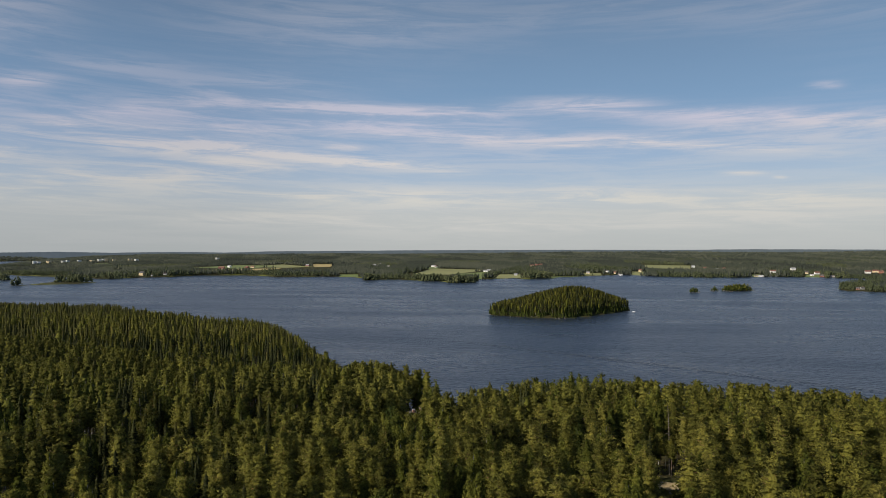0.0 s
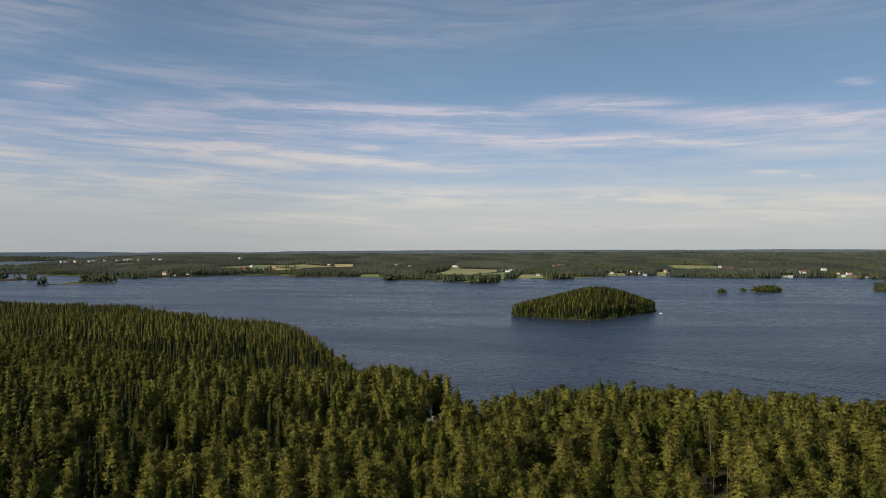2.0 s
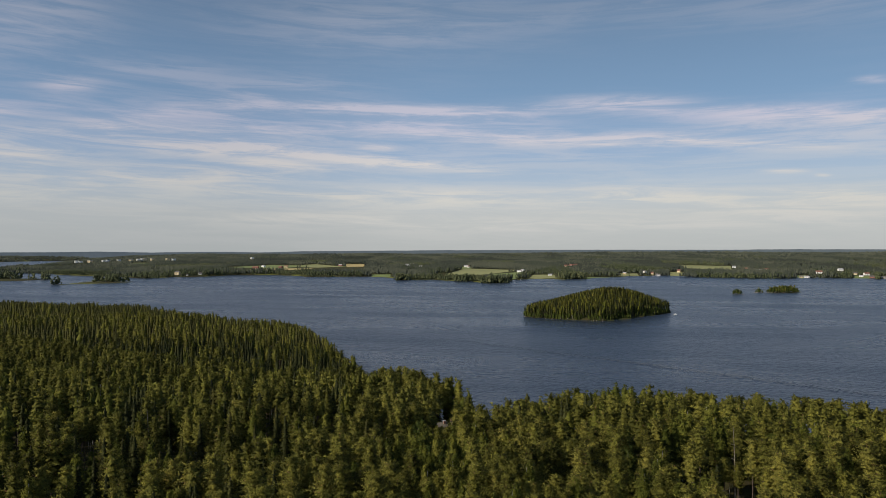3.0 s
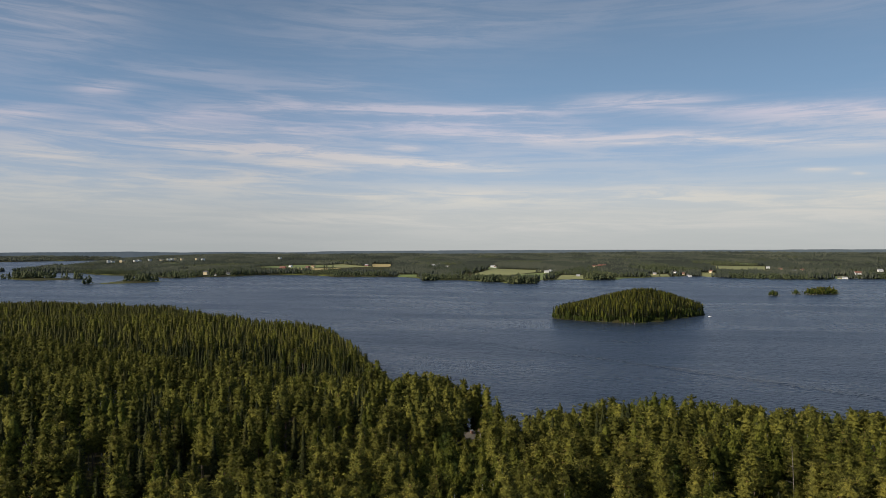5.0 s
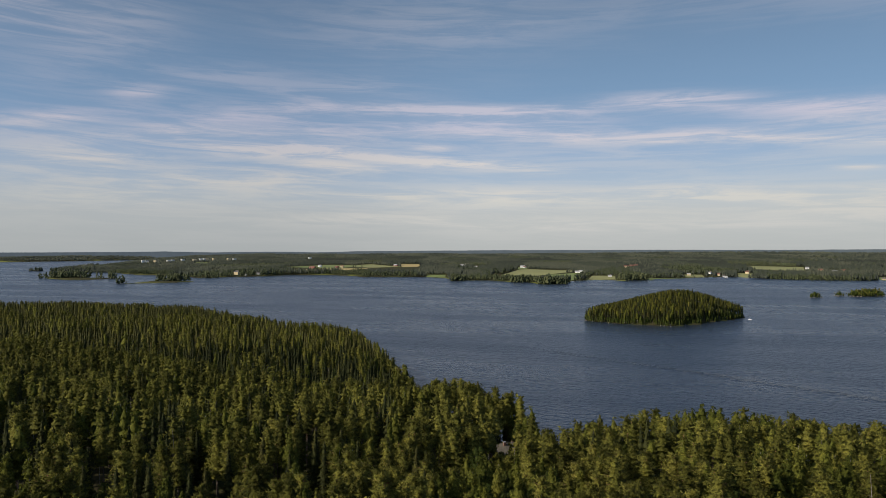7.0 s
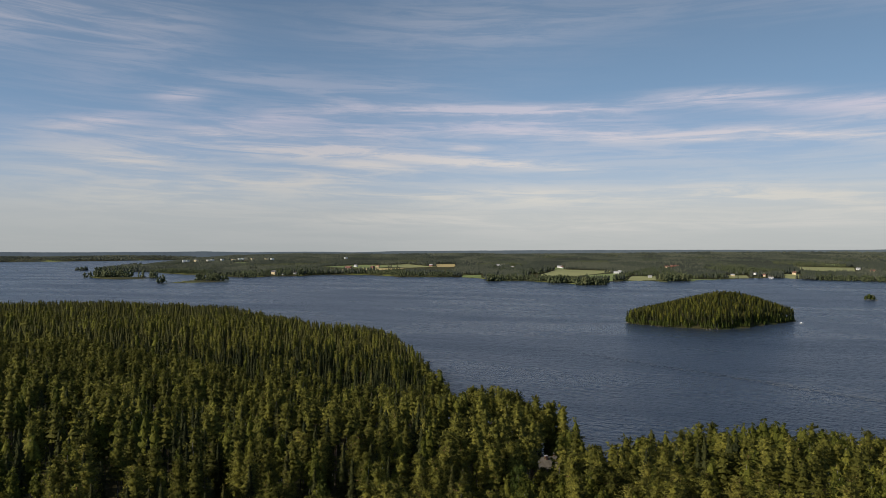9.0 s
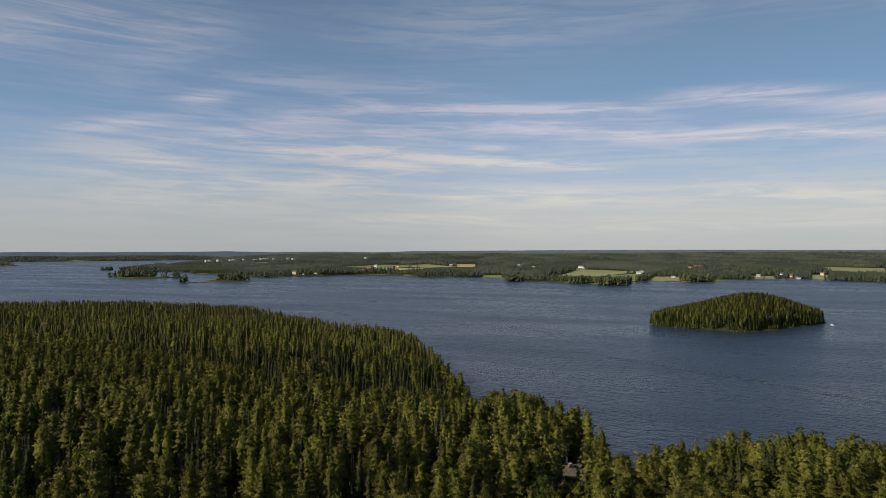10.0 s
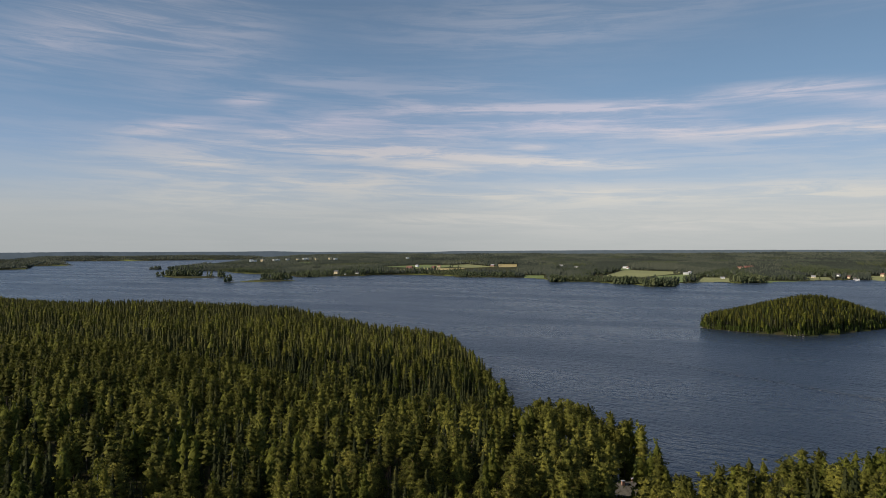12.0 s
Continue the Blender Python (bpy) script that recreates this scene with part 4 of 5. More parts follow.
# a dead brown spruce and some bare grey snags between the living trees
single("spruce", 2, (-36, 192, float(height(np.array([-36.0]), np.array([192.0]))[0]), 0.95, 0.4, 0), "dead brown spruce standing among green trees", DEAD_LEAF)


def snag(x, y, tall):
    root = new("dead_trunk")
    z = float(height(np.array([x]), np.array([y]))[0])
    root.matrix_basis = pose(x, y, z, random.uniform(-3, 3), random.uniform(-3, 3), random.uniform(0, 360))
    r = np.random.RandomState(int(abs(x) * 10))
    v, f, b = stem(r, tall, 0.16, 7, 6, 0.3)
    stem_ob = new("trunk", mesh_from("trunk", v, f, [GREY_BARK], attrs={"leaf": b}))
    stem_ob.parent = root
    for k in range(6):
        h, a, q = r.uniform(0.45, 0.95) * tall, r.uniform(0, 6.28), r.uniform(0.6, 1.7)
        lv, lf = limb((0, 0, h), (np.cos(a) * q, np.sin(a) * q, h + r.uniform(-0.3, 0.4)), 0.05, 4)
        ob = new("branch", mesh_from("branch", lv, lf, [GREY_BARK], attrs={"leaf": np.zeros(len(lv))}))
        ob.parent = root
    tagged(root, "bare weathered dead trunk with broken branches", "dead tree", "dead trunks in the forest")


for x, y, tall in ((66, 190, 20), (-40, 214, 19), (57, 178, 8), (30, 268, 18), (-95, 205, 18), (8, 150, 15), (-8, 232, 17), (88, 190, 15), (-128, 236, 18)):
    snag(x, y, tall)

# the wooded island and the islets
rng = np.random.RandomState(12)
ix, iy = scatter(rng, 50, 245, 728, 890, 3.1, 0.5)
idist, iw = land(ix, iy)
keep = (idist > 0.4) & (iw == 1)
ix, iy, idist = ix[keep], iy[keep], idist[keep]
irow = rows_of(rng, ix, iy, 0.6, 0.7)
mix = rng.uniform(0, 1, len(ix))
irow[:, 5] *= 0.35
irow[:, 3] *= np.clip(0.92 + idist / 60, 0.92, 1.0)
irow = np.column_stack([irow, np.full(len(ix), 1.1)])
mix = np.where(idist < 8, mix * 0.6 + 0.4, mix)
for kind, sel in (("pine", mix < 0.3), ("spruce", (mix >= 0.3) & (mix < 0.74)), ("birch", (mix >= 0.74) & (mix < 0.84)), ("alder", mix >= 0.84)):
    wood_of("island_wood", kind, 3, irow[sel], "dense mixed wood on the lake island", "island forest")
# low bushes at the water's edge of the island and of the near shore
rng = np.random.RandomState(14)
bx, by = scatter(rng, 50, 245, 728, 830, 2.3)
bd, bw = land(bx, by)
keep = (bd > -1.8) & (bd < 10) & (bw == 1) & (rng.uniform(0, 1, len(bx)) < 0.85)
wood_of("shore_bushes", "alder", 3, rows_of(rng, bx[keep], by[keep], 0.28, 0.5), "low green bushes at the island's edge", "bushes")
bx, by = scatter(rng, -420, 330, 230, 670, 3.0)
bd, bw = land(bx, by)
keep = (bd > 0.2) & (bd < 5) & (bw == 0) & seen_wedge(bx, by, 3) & (rng.uniform(0, 1, len(bx)) < 0.7)
wood_of("shore_bushes", "alder", 2, rows_of(rng, bx[keep], by[keep], 0.22, 0.5), "low green bushes along the near shore", "bushes")
# young leafy growth under the thin pines of the slope
bx, by = scatter(rng, -70, 330, 105, 290, 6.4, 0.7)
bd, bw = land(bx, by)
keep = (bd > 5) & (bw == 0) & seen_wedge(bx, by, 2)
for cx, cy, cr in CLEARINGS:
    keep &= np.hypot(bx - cx, by - cy) > cr + 1
wood_of("undergrowth", "birch", 3, rows_of(rng, bx[keep], by[keep], 0.28, 0.62), "young light green birches under the pines", "undergrowth")
rng = np.random.RandomState(13)
tx, ty = scatter(rng, 420, 590, 1125, 1225, 3.0)
td, tw = land(tx, ty)
keep = (td > -0.6) & (tw >= 2) & (tw <= 4)
trow = np.column_stack([rows_of(rng, tx[keep], ty[keep], 0.62, 0.85), np.full(keep.sum(), 1.15)])
trow[:, 2] = np.maximum(trow[:, 2], 0.0)
trow[:, 3] *= np.clip(0.62 + td[keep] / 10, 0.6, 1.05) * rng.uniform(0.75, 1.1, len(trow))
pick = rng.uniform(0, 1, len(trow))
wood_of("islet_wood", "alder", 2, trow[pick < 0.8], "small leafy trees on the rocky islets", "islet trees")
trow[:, 3] *= 0.7
wood_of("islet_wood", "pine", 3, trow[pick >= 0.8], "small pines on the rocky islets", "islet trees")

# ---- houses and yards of the far shore: place, width, depth, wall height, wall, roof, turn ----
WEST_HOUSES = [
    (-837, 1810, 13, 10, 7.5, "cream", "dark", 20), (-803, 1794, 5, 4, 2.6, "white", "dark", 5), (-788, 1845, 8, 6, 3.5, "white", "dark", 40), (-768, 2259, 24, 9, 4.5, "red", "tile", 8),
    (-770, 2347, 12, 9, 5, "white", "grey", 5), (-690, 2293, 16, 9, 4.5, "red", "tile", -8), (-683, 2336, 14, 8, 4.5, "cream", "tile", 14), (-512, 2462, 14, 9, 4.5, "red", "grey", 10),
    (-256, 2405, 16, 9, 5.5, "white", "grey", 30), (-235, 2278, 13, 8, 4.5, "white", "grey", -10), (-247, 2526, 10, 8, 6, "white", "grey", 10), (-187, 2247, 16, 8, 3.6, "cream", "grey", 0),
    (-34, 2318, 15, 9, 4.5, "white", "grey", 12), (-25, 2294, 9, 7, 4, "white", "tile", -12), (130, 1974, 14, 8, 3.8, "white", "grey", 12), (144, 2033, 11, 7, 4, "white", "grey", -20),
]
MIDDLE_HOUSES = [
    (327, 2400, 16, 9, 5, "cream", "tile", 6), (353, 2453, 13, 9, 5.5, "red", "tile", -20), (372, 2479, 15, 9, 5, "red", "tile", 12), (198, 1775, 9, 6, 3, "white", "grey", 25),
    (422, 1895, 9, 7, 3.8, "cream", "grey", 15), (502, 1988, 9, 7, 4, "white", "dark", -20), (507, 1924, 9, 7, 4, "cream", "tile", 0), (510, 1886, 7, 6, 3, "grey", "dark", 12),
    (504, 1846, 9, 6, 3, "white", "grey", 5), (609, 2008, 9, 8, 6, "cream", "tile", -10), (879, 2287, 10, 8, 4.5, "white", "grey", 18), (861, 2144, 12, 8, 5, "cream", "tile", -14),
]
EAST_HOUSES = [
    (871, 2075, 15, 8, 4, "white", "grey", 10), (905, 2099, 10, 8, 5.5, "cream", "tile", 25), (848, 1764, 8, 6, 3, "cream", "dark", 10), (857, 1755, 12, 6, 3, "white", "grey", 4),
    (970, 1914, 16, 10, 6, "white", "tile", 18), (1096, 2038, 13, 9, 4.5, "white", "grey", 25), (1041, 1863, 8, 7, 4, "cream", "dark", 0), (1053, 1833, 13, 8, 4.5, "white", "tile", 30),
    (1007, 1730, 10, 7, 3.5, "red", "dark", 10), (997, 1759, 9, 6, 3, "white", "grey", -15), (1024, 1711, 10, 6, 3, "grey", "dark", 5), (1210, 1854, 14, 9, 5, "white", "tile", 10),
    (1254, 1887, 16, 9, 4.5, "cream", "tile", 4), (1246, 1850, 12, 9, 4.5, "red", "tile", -12), (776, 1205, 7, 5, 2.8, "grey", "dark", 35), (766, 1202, 6, 5, 2.6, "red", "dark", 0),
]
HOUSES = WEST_HOUSES + MIDDLE_HOUSES + EAST_HOUSES
TOWN = [(-1892, 3015, 9, 12), (-1879, 3023, 16, 9), (-1842, 3045, 21, 10), (-1793, 3075, 14, 8), (-1777, 3084, 9, 9), (-1736, 3107, 12, 8), (-1689, 3133, 16, 7), (-1661, 3148, 9, 11),
        (-1646, 3156, 13, 12), (-1635, 3161, 9, 13), (-1605, 3177, 9, 12), (-1542, 3208, 12, 12), (-1517, 3220, 14, 10), (-1165, 3363, 11, 8)]


def in_yard(x, y):
    """Cleared ground about each house and on its side towards the lake."""
    hit = np.zeros(np.shape(x), bool)
    for hx, hy, w, *_ in HOUSES:
        r = math.hypot(hx, hy)
        ux, uy = -hx / r, -hy / r
        along = np.clip((x - hx) * ux + (y - hy) * uy, 0, 170)
        hit |= np.hypot(x - hx - ux * along, y - hy - uy * along) < w * 0.55 + 3
    for hx, hy, w, _ in TOWN:
        r = math.hypot(hx, hy)
        ux, uy = -hx / r, -hy / r
        along = np.clip((x - hx) * ux + (y - hy) * uy, 0, 260)
        hit |= np.hypot(x - hx - ux * along, y - hy - uy * along) < w * 0.6 + 10
    return hit


# open land between the shore trees and the fields
OPEN = [[(-780, 1990), (-560, 1960), (-480, 2330), (-760, 2350)], [(-110, 1680), (40, 1580), (110, 1640), (150, 2010), (-110, 1900)],
        [(640, 2020), (800, 1960), (830, 2130), (690, 2280)], [(-520, 1960), (-330, 1930), (-400, 2420), (-560, 2420)], [(-900, 2310), (-780, 2040), (-650, 2050), (-680, 2260)]]


def far_woods(seed, box, step, label, deep, ring, scale=(0.85, 1.1), wide=1.0, leafy_most=0.4, thin=1.0):
    """Stands of differing height and kind, with hard edges between them. deep: metres from the shore; ring: metres from the start of the flight."""
    rng = np.random.RandomState(seed)
    x, y = scatter(rng, *box, step, 0.6)
    d, w = land(x, y)
    r = np.hypot(x, y)
    k = (w >= 5) & (w != 6) & (w != 7) & seen_wedge(x, y, 2) & ~in_field(x, y) & ~in_yard(x, y) & (r > ring[0]) & (r < ring[1]) & (d > deep[0]) & (d < deep[1])
    k &= rng.uniform(0, 1, len(x)) < thin
    if deep[0] > 40:
        for poly in OPEN:
            k &= signed(poly, x, y) < 0
    x, y = x[k], y[k]
    rows = np.column_stack([rows_of(rng, x, y, *scale), np.full(len(x), wide)])
    sx, sy = x + waves(x, y, 500, 61) * 70, y + waves(x, y, 500, 62) * 70
    cell = (np.floor(sx / 150) * 7349 + np.floor(sy / 220) * 9151).astype(np.int64)
    stand = ((cell * 2654435761) % 1000) / 1000.0
    tone = ((cell * 40503 + 77) % 997) / 997.0
    rows[:, 3] *= 0.68 + 0.5 * tone
    rows[:, 5] = np.clip(stand * 0.85 + rng.uniform(0, 0.15, len(x)), 0, 0.999)
    kind = np.where(stand + rng.normal(0, 0.12, len(x)) > 1 - leafy_most, 2, np.where(stand + rng.normal(0, 0.1, len(x)) > 0.35, 0, 1))
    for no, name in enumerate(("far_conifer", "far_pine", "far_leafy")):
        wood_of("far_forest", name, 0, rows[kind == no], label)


far_woods(31, (-1700, 1300, 1050, 2450), 7.5, "mixed trees along the far lakeshore", (1, 55), (0, 2450), (0.75, 1.15), 0.9, 0.7, 0.72)
far_woods(35, (-1750, 1700, 1150, 2300), 10.5, "mixed forest behind the far shore", (55, 9999), (0, 2250), (0.8, 1.05), 0.95, 0.3, 0.9)
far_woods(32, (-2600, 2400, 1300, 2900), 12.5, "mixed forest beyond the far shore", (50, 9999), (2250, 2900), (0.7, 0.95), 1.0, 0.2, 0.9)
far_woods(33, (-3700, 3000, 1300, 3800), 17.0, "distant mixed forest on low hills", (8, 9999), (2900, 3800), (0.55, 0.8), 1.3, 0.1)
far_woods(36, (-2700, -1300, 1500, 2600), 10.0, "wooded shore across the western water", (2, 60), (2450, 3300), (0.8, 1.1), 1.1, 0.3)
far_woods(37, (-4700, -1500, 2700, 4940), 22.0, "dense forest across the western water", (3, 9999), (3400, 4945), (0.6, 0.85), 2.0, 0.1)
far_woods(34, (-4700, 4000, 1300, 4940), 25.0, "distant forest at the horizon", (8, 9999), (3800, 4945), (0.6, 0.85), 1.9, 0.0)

# the last ridge behind the woods, its blue haze a painted glow: degrees from +y, height of its crest
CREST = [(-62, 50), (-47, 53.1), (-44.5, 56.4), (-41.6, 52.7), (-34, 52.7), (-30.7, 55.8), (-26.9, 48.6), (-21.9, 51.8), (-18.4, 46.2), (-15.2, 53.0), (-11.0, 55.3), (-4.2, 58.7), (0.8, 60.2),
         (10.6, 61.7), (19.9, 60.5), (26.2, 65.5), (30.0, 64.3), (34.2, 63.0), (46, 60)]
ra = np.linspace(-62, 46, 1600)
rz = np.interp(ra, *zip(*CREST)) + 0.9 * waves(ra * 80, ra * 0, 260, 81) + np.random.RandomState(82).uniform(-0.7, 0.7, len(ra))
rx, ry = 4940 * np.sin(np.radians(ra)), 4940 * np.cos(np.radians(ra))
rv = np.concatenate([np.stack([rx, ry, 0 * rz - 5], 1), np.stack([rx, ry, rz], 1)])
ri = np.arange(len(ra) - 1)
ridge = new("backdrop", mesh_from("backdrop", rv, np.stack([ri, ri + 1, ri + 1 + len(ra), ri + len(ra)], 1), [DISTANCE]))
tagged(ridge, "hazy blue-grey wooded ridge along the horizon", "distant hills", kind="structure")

# rounded clumps of trees on the points of the far shore
rng = np.random.RandomState(38)
for cx, cy, rx, ry, n in ((-178, 1606, 16, 12, 26), (-20, 1548, 30, 10, 34), (42, 1488, 34, 13, 44), (240, 1666, 40, 9, 18), (-855, 1690, 20, 10, 10), (-855, 1510, 42, 16, 62), (-916, 1396, 8, 7, 9), (-1084, 1612, 9, 12, 14),
                           (-1225, 1620, 75, 22, 90), (-1116, 1600, 9, 5, 5), (-1712, 2106, 18, 9, 14)):
    a, q = rng.uniform(0, 6.28, n), np.sqrt(rng.uniform(0, 1, n))
    wood_of("shore_clump", "far_leafy", 0, rows_of(rng, cx + rx * q * np.cos(a), cy + ry * q * np.sin(a), 0.95, 1.3), "rounded clump of leafy trees on a point", "tree clump")

# ---- fields ----
FIELD_PAINT = {"green": plain("young_crop", (0.12, 0.15, 0.035), 0.95, 0.02, 0.2), "straw": plain("ripe_grain", (0.34, 0.26, 0.10), 0.95, 0.02, 0.15), "pale": plain("mown_meadow", (0.19, 0.19, 0.065), 0.95, 0.02, 0.2)}


def field(poly, paint):
    (x0, y0), (x1, y1), (x2, y2), (x3, y3) = poly
    n = 26
    u, v = np.meshgrid(np.linspace(0, 1, n), np.linspace(0, 1, n), indexing="ij")
    x = (1 - u) * (1 - v) * x0 + u * (1 - v) * x1 + u * v * x2 + (1 - u) * v * x3
    y = (1 - u) * (1 - v) * y0 + u * (1 - v) * y1 + u * v * y2 + (1 - u) * v * y3
    z = height(x, y) + 0.5
    i, j = np.meshgrid(np.arange(n - 1), np.arange(n - 1), indexing="ij")
    f = np.stack([i * n + j, (i + 1) * n + j, (i + 1) * n + j + 1, i * n + j + 1], -1).reshape(-1, 4)
    ob = new("field", mesh_from("field", np.stack([x, y, z], -1).reshape(-1, 3), f, [FIELD_PAINT[paint]], smooth=True))
    label = {"green": "green field of young crop by the far shore", "straw": "yellow field of ripe grain by the far shore", "pale": "pale green mown meadow by the far shore"}[paint]
    tagged(ob, label, "field", kind="structure")


for poly, paint in FIELDS:
    field(poly, paint)

# ---- houses ----
WALLS = {"cream": plain("cream_boards", (0.62, 0.50, 0.30)), "white": plain("white_boards", (0.74, 0.73, 0.70)), "red": plain("red_boards", (0.24, 0.085, 0.06)), "grey": plain("grey_boards", (0.36, 0.34, 0.31))}
ROOFS = {"dark": plain("dark_felt_roof", (0.09, 0.085, 0.085)), "grey": plain("grey_sheet_roof", (0.32, 0.32, 0.33), 0.5), "tile": plain("red_tile_roof", (0.17, 0.08, 0.058))}
PANE = plain("dark_window_pane", (0.05, 0.06, 0.07), 0.15)
BRICK = plain("chimney_brick", (0.30, 0.17, 0.12))
TRIM = plain("white_trim", (0.75, 0.75, 0.73))


def part(name, bm, mat, parent, label=""):
    me = bpy.data.meshes.new(name)
    bm.to_mesh(me)
    bm.free()
    me.materials.append(mat)
    ob = new(name, me)
    ob.parent = parent
    return tagged(ob, label)


def box(bm, x0, x1, y0, y1, z0, z1):
    v = [bm.verts.new((x, y, z)) for z in (z0, z1) for x, y in ((x0, y0), (x1, y0), (x1, y1), (x0, y1))]
    for q in ((3, 2, 1, 0), (4, 5, 6, 7), (0, 1, 5, 4), (1, 2, 6, 5), (2, 3, 7, 6), (3, 0, 4, 7)):
        bm.faces.new([v[i] for i in q])
    return bm


def prism(bm, outline, y0, y1):
    """A solid with the outline (x, z) drawn out from y0 to y1."""
    a = [bm.verts.new((x, y0, z)) for x, z in outline]
    b = [bm.verts.new((x, y1, z)) for x, z in outline]
    n = len(outline)
    bm.faces.new(a[::-1])
    bm.faces.new(b)
    for i in range(n):
        bm.faces.new((a[i], a[(i + 1) % n], b[(i + 1) % n], b[i]))
    return bm


def house(x, y, w, d, h, wall, roof, turn):
    """A gabled house: the ridge runs along its width."""
    root = new("house")
    z = float(height(np.array([x]), np.array([y]))[0])
    root.matrix_basis = pose(x, y, z, 0, 0, turn - 30)
    rise = d * 0.36
    bm = bmesh.new()
    a = [(-d / 2, -1.0), (d / 2, -1.0), (d / 2, h), (0, h + rise), (-d / 2, h)]
    prism(bm, a, -w / 2, w / 2)
    bmesh.ops.rotate(bm, verts=bm.verts, matrix=Matrix.Rotation(radians(90), 3, "Z"))
    part("wall", bm, WALLS[wall], root)
    for s in (-1, 1):
        bm = bmesh.new()
        e = d / 2 + 0.5
        top, eave = h + rise + 0.12, h - 0.36 * 1.0 + 0.12
        prism(bm, [(0, top), (s * e, eave), (s * e, eave + 0.22), (0, top + 0.22)], -w / 2 - 0.5, w / 2 + 0.5)
        bmesh.ops.rotate(bm, verts=bm.verts, matrix=Matrix.Rotation(radians(90), 3, "Z"))
        bmesh.ops.recalc_face_normals(bm, faces=bm.faces)
        part("roof_slope", bm, ROOFS[roof], root)
    bm = bmesh.new()
    box(bm, w * 0.15, w * 0.15 + 0.9, -0.45, 0.45, h + rise * 0.6, h + rise + 1.1)
    part("chimney", bm, BRICK, root)
    storeys = 2 if h > 5.2 else 1
    n = max(2, int(w / 3.6))
    for st in range(storeys):
        for k in range(n):
            cx = -w / 2 + (k + 0.5) * w / n
            cz = 1.0 + st * 2.8
            bm = bmesh.new()
            box(bm, cx - 0.65, cx + 0.65, -d / 2 - 0.06, -d / 2 + 0.02, cz, cz + 1.4)
            win = part("window", bm, TRIM, root)
            bm = bmesh.new()
            box(bm, cx - 0.52, cx + 0.52, -d / 2 - 0.09, -d / 2 - 0.062, cz + 0.13, cz + 1.27)
            part("pane", bm, PANE, win)
    names = {"cream": "cream-painted", "white": "white-painted", "red": "red-painted", "grey": "weathered grey"}
    covers = {"dark": "a dark felt roof", "grey": "a grey metal roof", "tile": "a red tile roof"}
    tagged(root, names[wall] + " wooden house with " + covers[roof], "house", "houses along the far shore")
    return root


for row in HOUSES:
    house(*row)


def block(x, y, w, h):
    """A long pale building of the distant town, standing out of the trees."""
    root = new("town_building")
    z = float(height(np.array([x]), np.array([y]))[0])
    root.matrix_basis = pose(x, y, z, 0, 0, -28)
    bm = bmesh.new()
    box(bm, -w / 2, w / 2, -8, 8, -2, h)
    part("wall", bm, WALLS["cream"] if (x % 3) == 0 else WALLS["white"], root)
    bm = bmesh.new()
    box(bm, -w / 2 - 0.5, w / 2 + 0.5, -8.5, 8.5, h, h + 0.6)
    part("roof", bm, ROOFS["grey"], root)
    for st in range(int(h / 3.2)):
        bm = bmesh.new()
        box(bm, -w / 2 + 1, w / 2 - 1, -8.06, -8.0 + 0.02, 1.4 + st * 3.1, 2.6 + st * 3.1)
        part("window_row", bm, PANE, root)
    tagged(root, "pale multi-storey building of the distant town", "building", "buildings of the distant town")


for row in TOWN:
    block(*row)

# ---- the cottage among the near trees ----
def cottage():
    root = new("cottage")
    z = float(height(np.array([-12.0]), np.array([286.0]))[0])
    root.matrix_basis = pose(-12, 286, z, 0, 0, 28)
    w, d, h, rise = 11.0, 8.0, 3.0, 2.1
    bm = bmesh.new()
    prism(bm, [(-d / 2, -1.5), (d / 2, -1.5), (d / 2, h), (0, h + rise), (-d / 2, h)], -w / 2, w / 2)
    bmesh.ops.rotate(bm, verts=bm.verts, matrix=Matrix.Rotation(radians(90), 3, "Z"))
    part("wall", bm, plain("brown_boards", (0.16, 0.10, 0.07)), root)
    felt = plain("mossy_grey_roof", (0.105, 0.092, 0.072), 0.95, 1.5, 0.4)
    for s in (-1, 1):
        bm = bmesh.new()
        e = d / 2 + 0.7
        prism(bm, [(0, h + rise + 0.1), (s * e, h - 0.27), (s * e, h - 0.05), (0, h + rise + 0.32)], -w / 2 - 0.7, w / 2 + 0.7)
        bmesh.ops.rotate(bm, verts=bm.verts, matrix=Matrix.Rotation(radians(90), 3, "Z"))
        bmesh.ops.recalc_face_normals(bm, faces=bm.faces)
        slope = part("roof_slope", bm, felt, root, "mossy grey roof slope")
        for k in range(6):
            bm = bmesh.new()
            y = -w / 2 + k * w / 5
            prism(bm, [(s * 0.15, h + rise + 0.27), (s * e, h - 0.06), (s * e, h), (s * 0.15, h + rise + 0.33)], y - 0.03, y + 0.03)
            bmesh.ops.rotate(bm, verts=bm.verts, matrix=Matrix.Rotation(radians(90), 3, "Z"))
            bmesh.ops.recalc_face_normals(bm, faces=bm.faces)
            part("seam", bm, felt, slope)
    for cx, cy in ((-1.6, -0.9), (2.4, 0.3)):
        bm = bmesh.new()
        box(bm, cx - 0.45, cx + 0.45, cy - 0.4, cy + 0.4, h + 0.6, h + rise + 1.0)
        stack = part("chimney", bm, BRICK, root)
        bm = bmesh.new()
        box(bm, cx - 0.55, cx + 0.55, cy - 0.5, cy + 0.5, h + rise + 1.0, h + rise + 1.12)
        part("cap", bm, ROOFS["grey"], stack, "pale sheet-metal chimney cap")
    tagged(root, "brown lakeside cottage with a mossy grey roof", "cottage")


cottage()

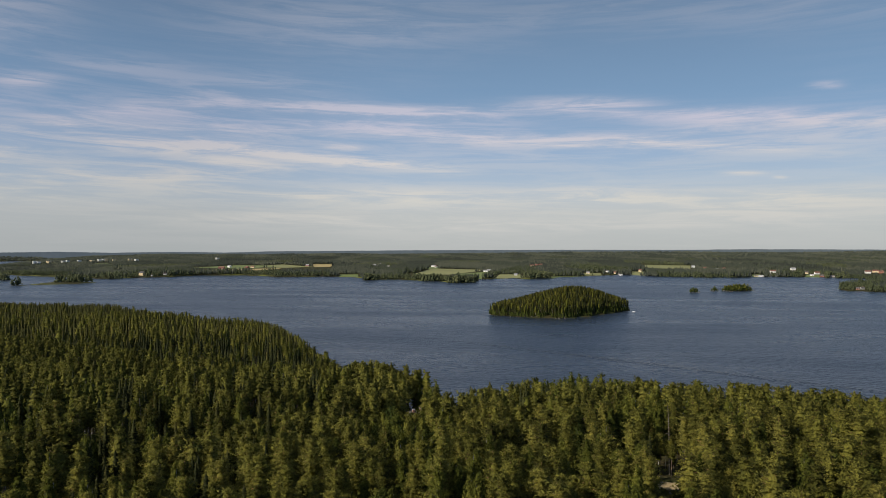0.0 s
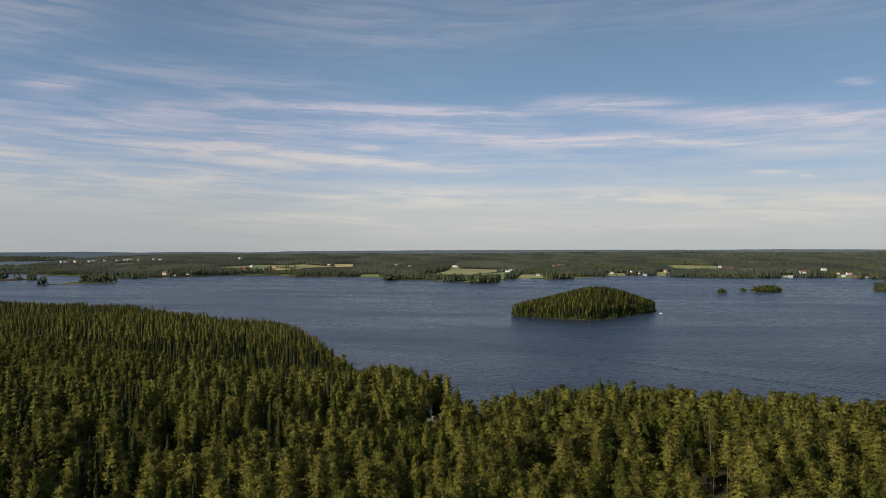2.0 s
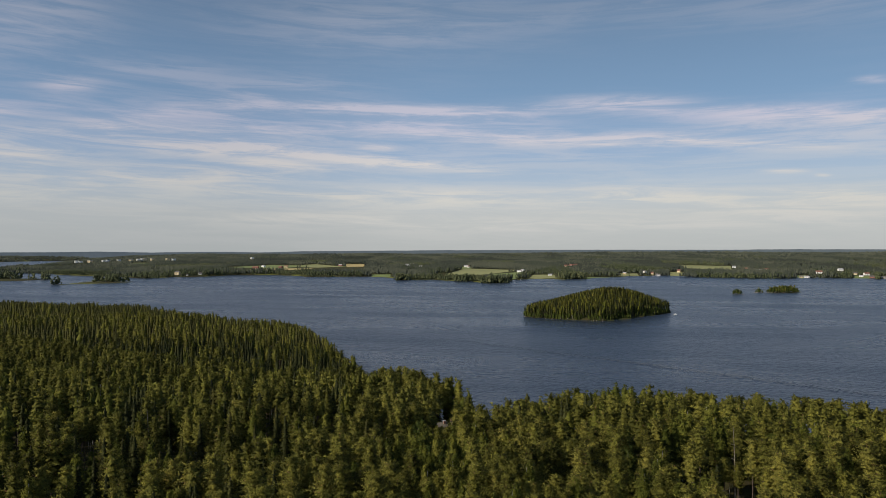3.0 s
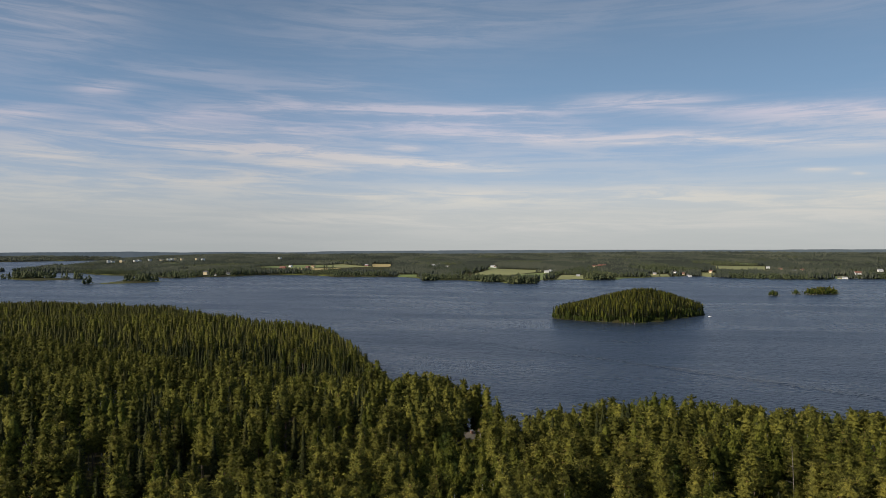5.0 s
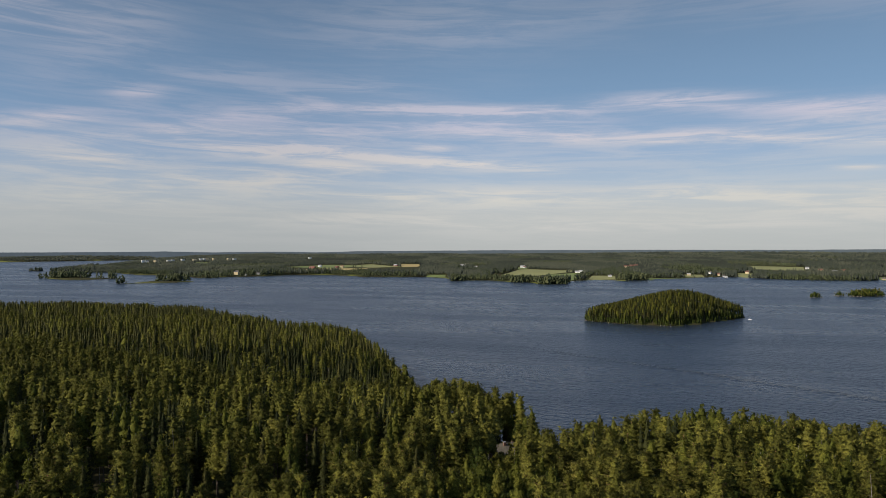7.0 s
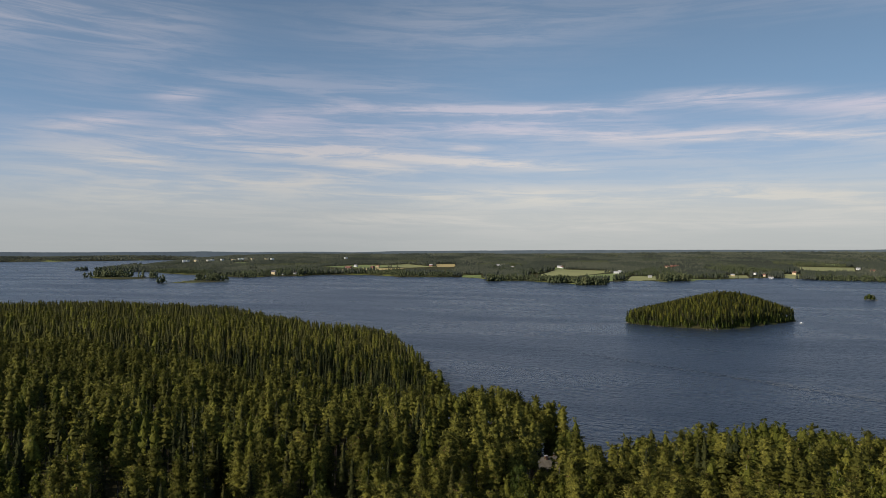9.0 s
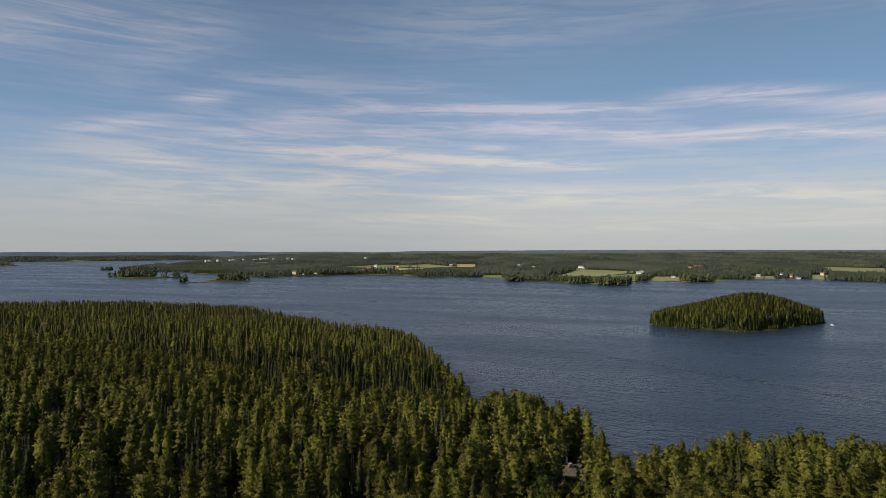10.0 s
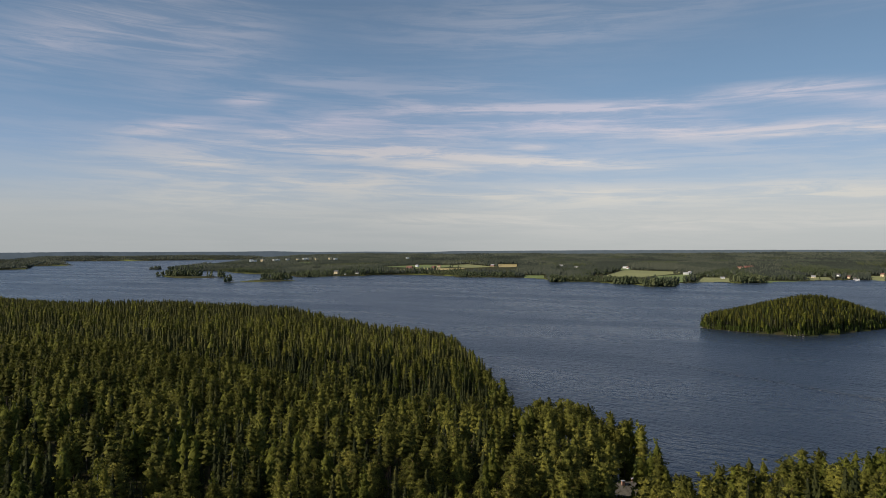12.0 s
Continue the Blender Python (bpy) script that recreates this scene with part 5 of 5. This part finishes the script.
# ---- the motor boat off the island ----
def boat():
    root = new("motor_boat")
    root.matrix_basis = pose(235.5, 803, 0, 0, 0, 64) @ Matrix.Scale(0.66, 4)
    white = plain("white_gelcoat", (0.78, 0.79, 0.80), 0.3, 3.0, 0.05)
    bm = bmesh.new()
    rings = []
    for k in range(9):
        t = k / 8
        half = 1.05 * (1 - t ** 3.2) + 0.03
        keel = -0.35 + 0.5 * t ** 3
        y = -2.9 + 5.8 * t
        rings.append([bm.verts.new(p) for p in ((-half, y, 0.75 + 0.25 * t), (-half * 0.82, y, 0.1), (0, y, keel), (half * 0.82, y, 0.1), (half, y, 0.75 + 0.25 * t))])
    for a, b in zip(rings, rings[1:]):
        for i in range(4):
            bm.faces.new((a[i], a[i + 1], b[i + 1], b[i]))
        bm.faces.new((a[0], b[0], b[4], a[4]))
    bm.faces.new(rings[0][::-1])
    part("hull", bm, white, root)
    bm = bmesh.new()
    prism(bm, [(-0.8, 0.85), (0.8, 0.85), (0.65, 1.7), (-0.65, 1.7)], -0.6, 1.1)
    part("cabin", bm, white, root)
    bm = bmesh.new()
    prism(bm, [(-0.7, 1.15), (0.7, 1.15), (0.62, 1.55), (-0.62, 1.55)], 1.101, 1.13)
    part("windscreen", bm, PANE, root)
    bm = bmesh.new()
    box(bm, -0.25, 0.25, -3.3, -2.88, 0.1, 1.15)
    part("outboard_motor", bm, PANE, root, "dark outboard motor")
    tagged(root, "small white motor boat afloat near the island", "boat")


boat()

# ---- rocks ----
def rock_mesh(seed):
    r = np.random.RandomState(seed)
    bm = bmesh.new()
    bmesh.ops.create_icosphere(bm, subdivisions=2, radius=1.0)
    for v in bm.verts:
        n = v.co.normalized()
        v.co = n * (0.8 + 0.3 * noise.noise(n * 1.3 + Vector((seed, 0, 0))) + 0.12 * noise.noise(n * 3.1 + Vector((0, seed, 0))))
        v.co.z *= 0.62
    me = bpy.data.meshes.new("boulder")
    bm.to_mesh(me)
    bm.free()
    me.materials.append(ROCK)
    return me


ROCKS = [rock_mesh(k) for k in range(5)]


def boulder(x, y, s, k, label, z=None):
    ob = new("boulder", ROCKS[k])
    z = float(height(np.array([x]), np.array([y]))[0]) if z is None else z
    ob.matrix_basis = Matrix.Translation((x, y, max(z, 0) + s * 0.12)) @ Matrix.Rotation(x * 1.7, 4, "Z") @ Matrix.Diagonal((s * 1.3, s, s * 0.8, 1))
    tagged(ob, label, "boulder", "boulders on the shores")


rng = np.random.RandomState(51)
for poly, count, size in ((ISLAND, 90, (0.3, 0.9)), (ISLET_A, 10, (0.6, 1.4)), (ISLET_B, 10, (0.6, 1.4)), (ISLET_C, 24, (0.6, 1.6))):
    p = np.array(poly, float)
    for _ in range(count):
        i = rng.randint(len(p))
        t = rng.uniform()
        x, y = p[i] * (1 - t) + p[(i + 1) % len(p)] * t + rng.normal(0, 1.0, 2)
        boulder(x, y, rng.uniform(*size), rng.randint(5), "pale granite boulder at the water's edge")
for x, y, s in ((203, 797, 2.0), (209, 801, 2.4), (214, 806, 1.8), (219, 811, 1.5), (61, 183, 0.8), (65, 180, 1.0), (63, 203, 0.9)):
    boulder(x, y, s, int(s * 10) % 5, "bare sunlit granite boulder among the trees")


def outcrop(x, y, w, d, h, seed):
    """A low dome of bare rock and dry heath coming out of the forest floor."""
    n, m = 18, 7
    r = np.random.RandomState(seed)
    a, q = np.meshgrid(np.arange(n) * 2 * np.pi / n, np.linspace(0, 1, m), indexing="ij")
    edge_ = 1 + 0.22 * np.sin(a * 2 + r.uniform(0, 6)) + 0.14 * np.sin(a * 5 + r.uniform(0, 6))
    px, py = x + np.cos(a) * q * w * edge_, y + np.sin(a) * q * d * edge_
    pz = height(px, py) - 0.3 + h * (1 - q ** 2.4) + 0.12 * r.normal(0, 1, a.shape) * (q < 0.95)
    i, j = np.meshgrid(np.arange(n), np.arange(m - 1), indexing="ij")
    i2 = (i + 1) % n
    f = np.stack([i * m + j, i * m + j + 1, i2 * m + j + 1, i2 * m + j], -1).reshape(-1, 4)
    ob = new("rock_outcrop", mesh_from("rock_outcrop", np.stack([px, py, pz], -1).reshape(-1, 3), f, [HEATH], smooth=True))
    tagged(ob, "low sunlit rock outcrop with dry tan heath", "rock outcrop")


HEATH = plain("dry_heath_rock", (0.30, 0.23, 0.12), 0.95, 1.6, 0.4)
for k, row in enumerate(((62, 180, 4.6, 5.5, 0.7), (60, 171, 3.2, 4.0, 0.6), (64, 202, 2.6, 3.2, 0.6), (40, 189, 2.0, 3.0, 0.5))):
    outcrop(*row, 60 + k)
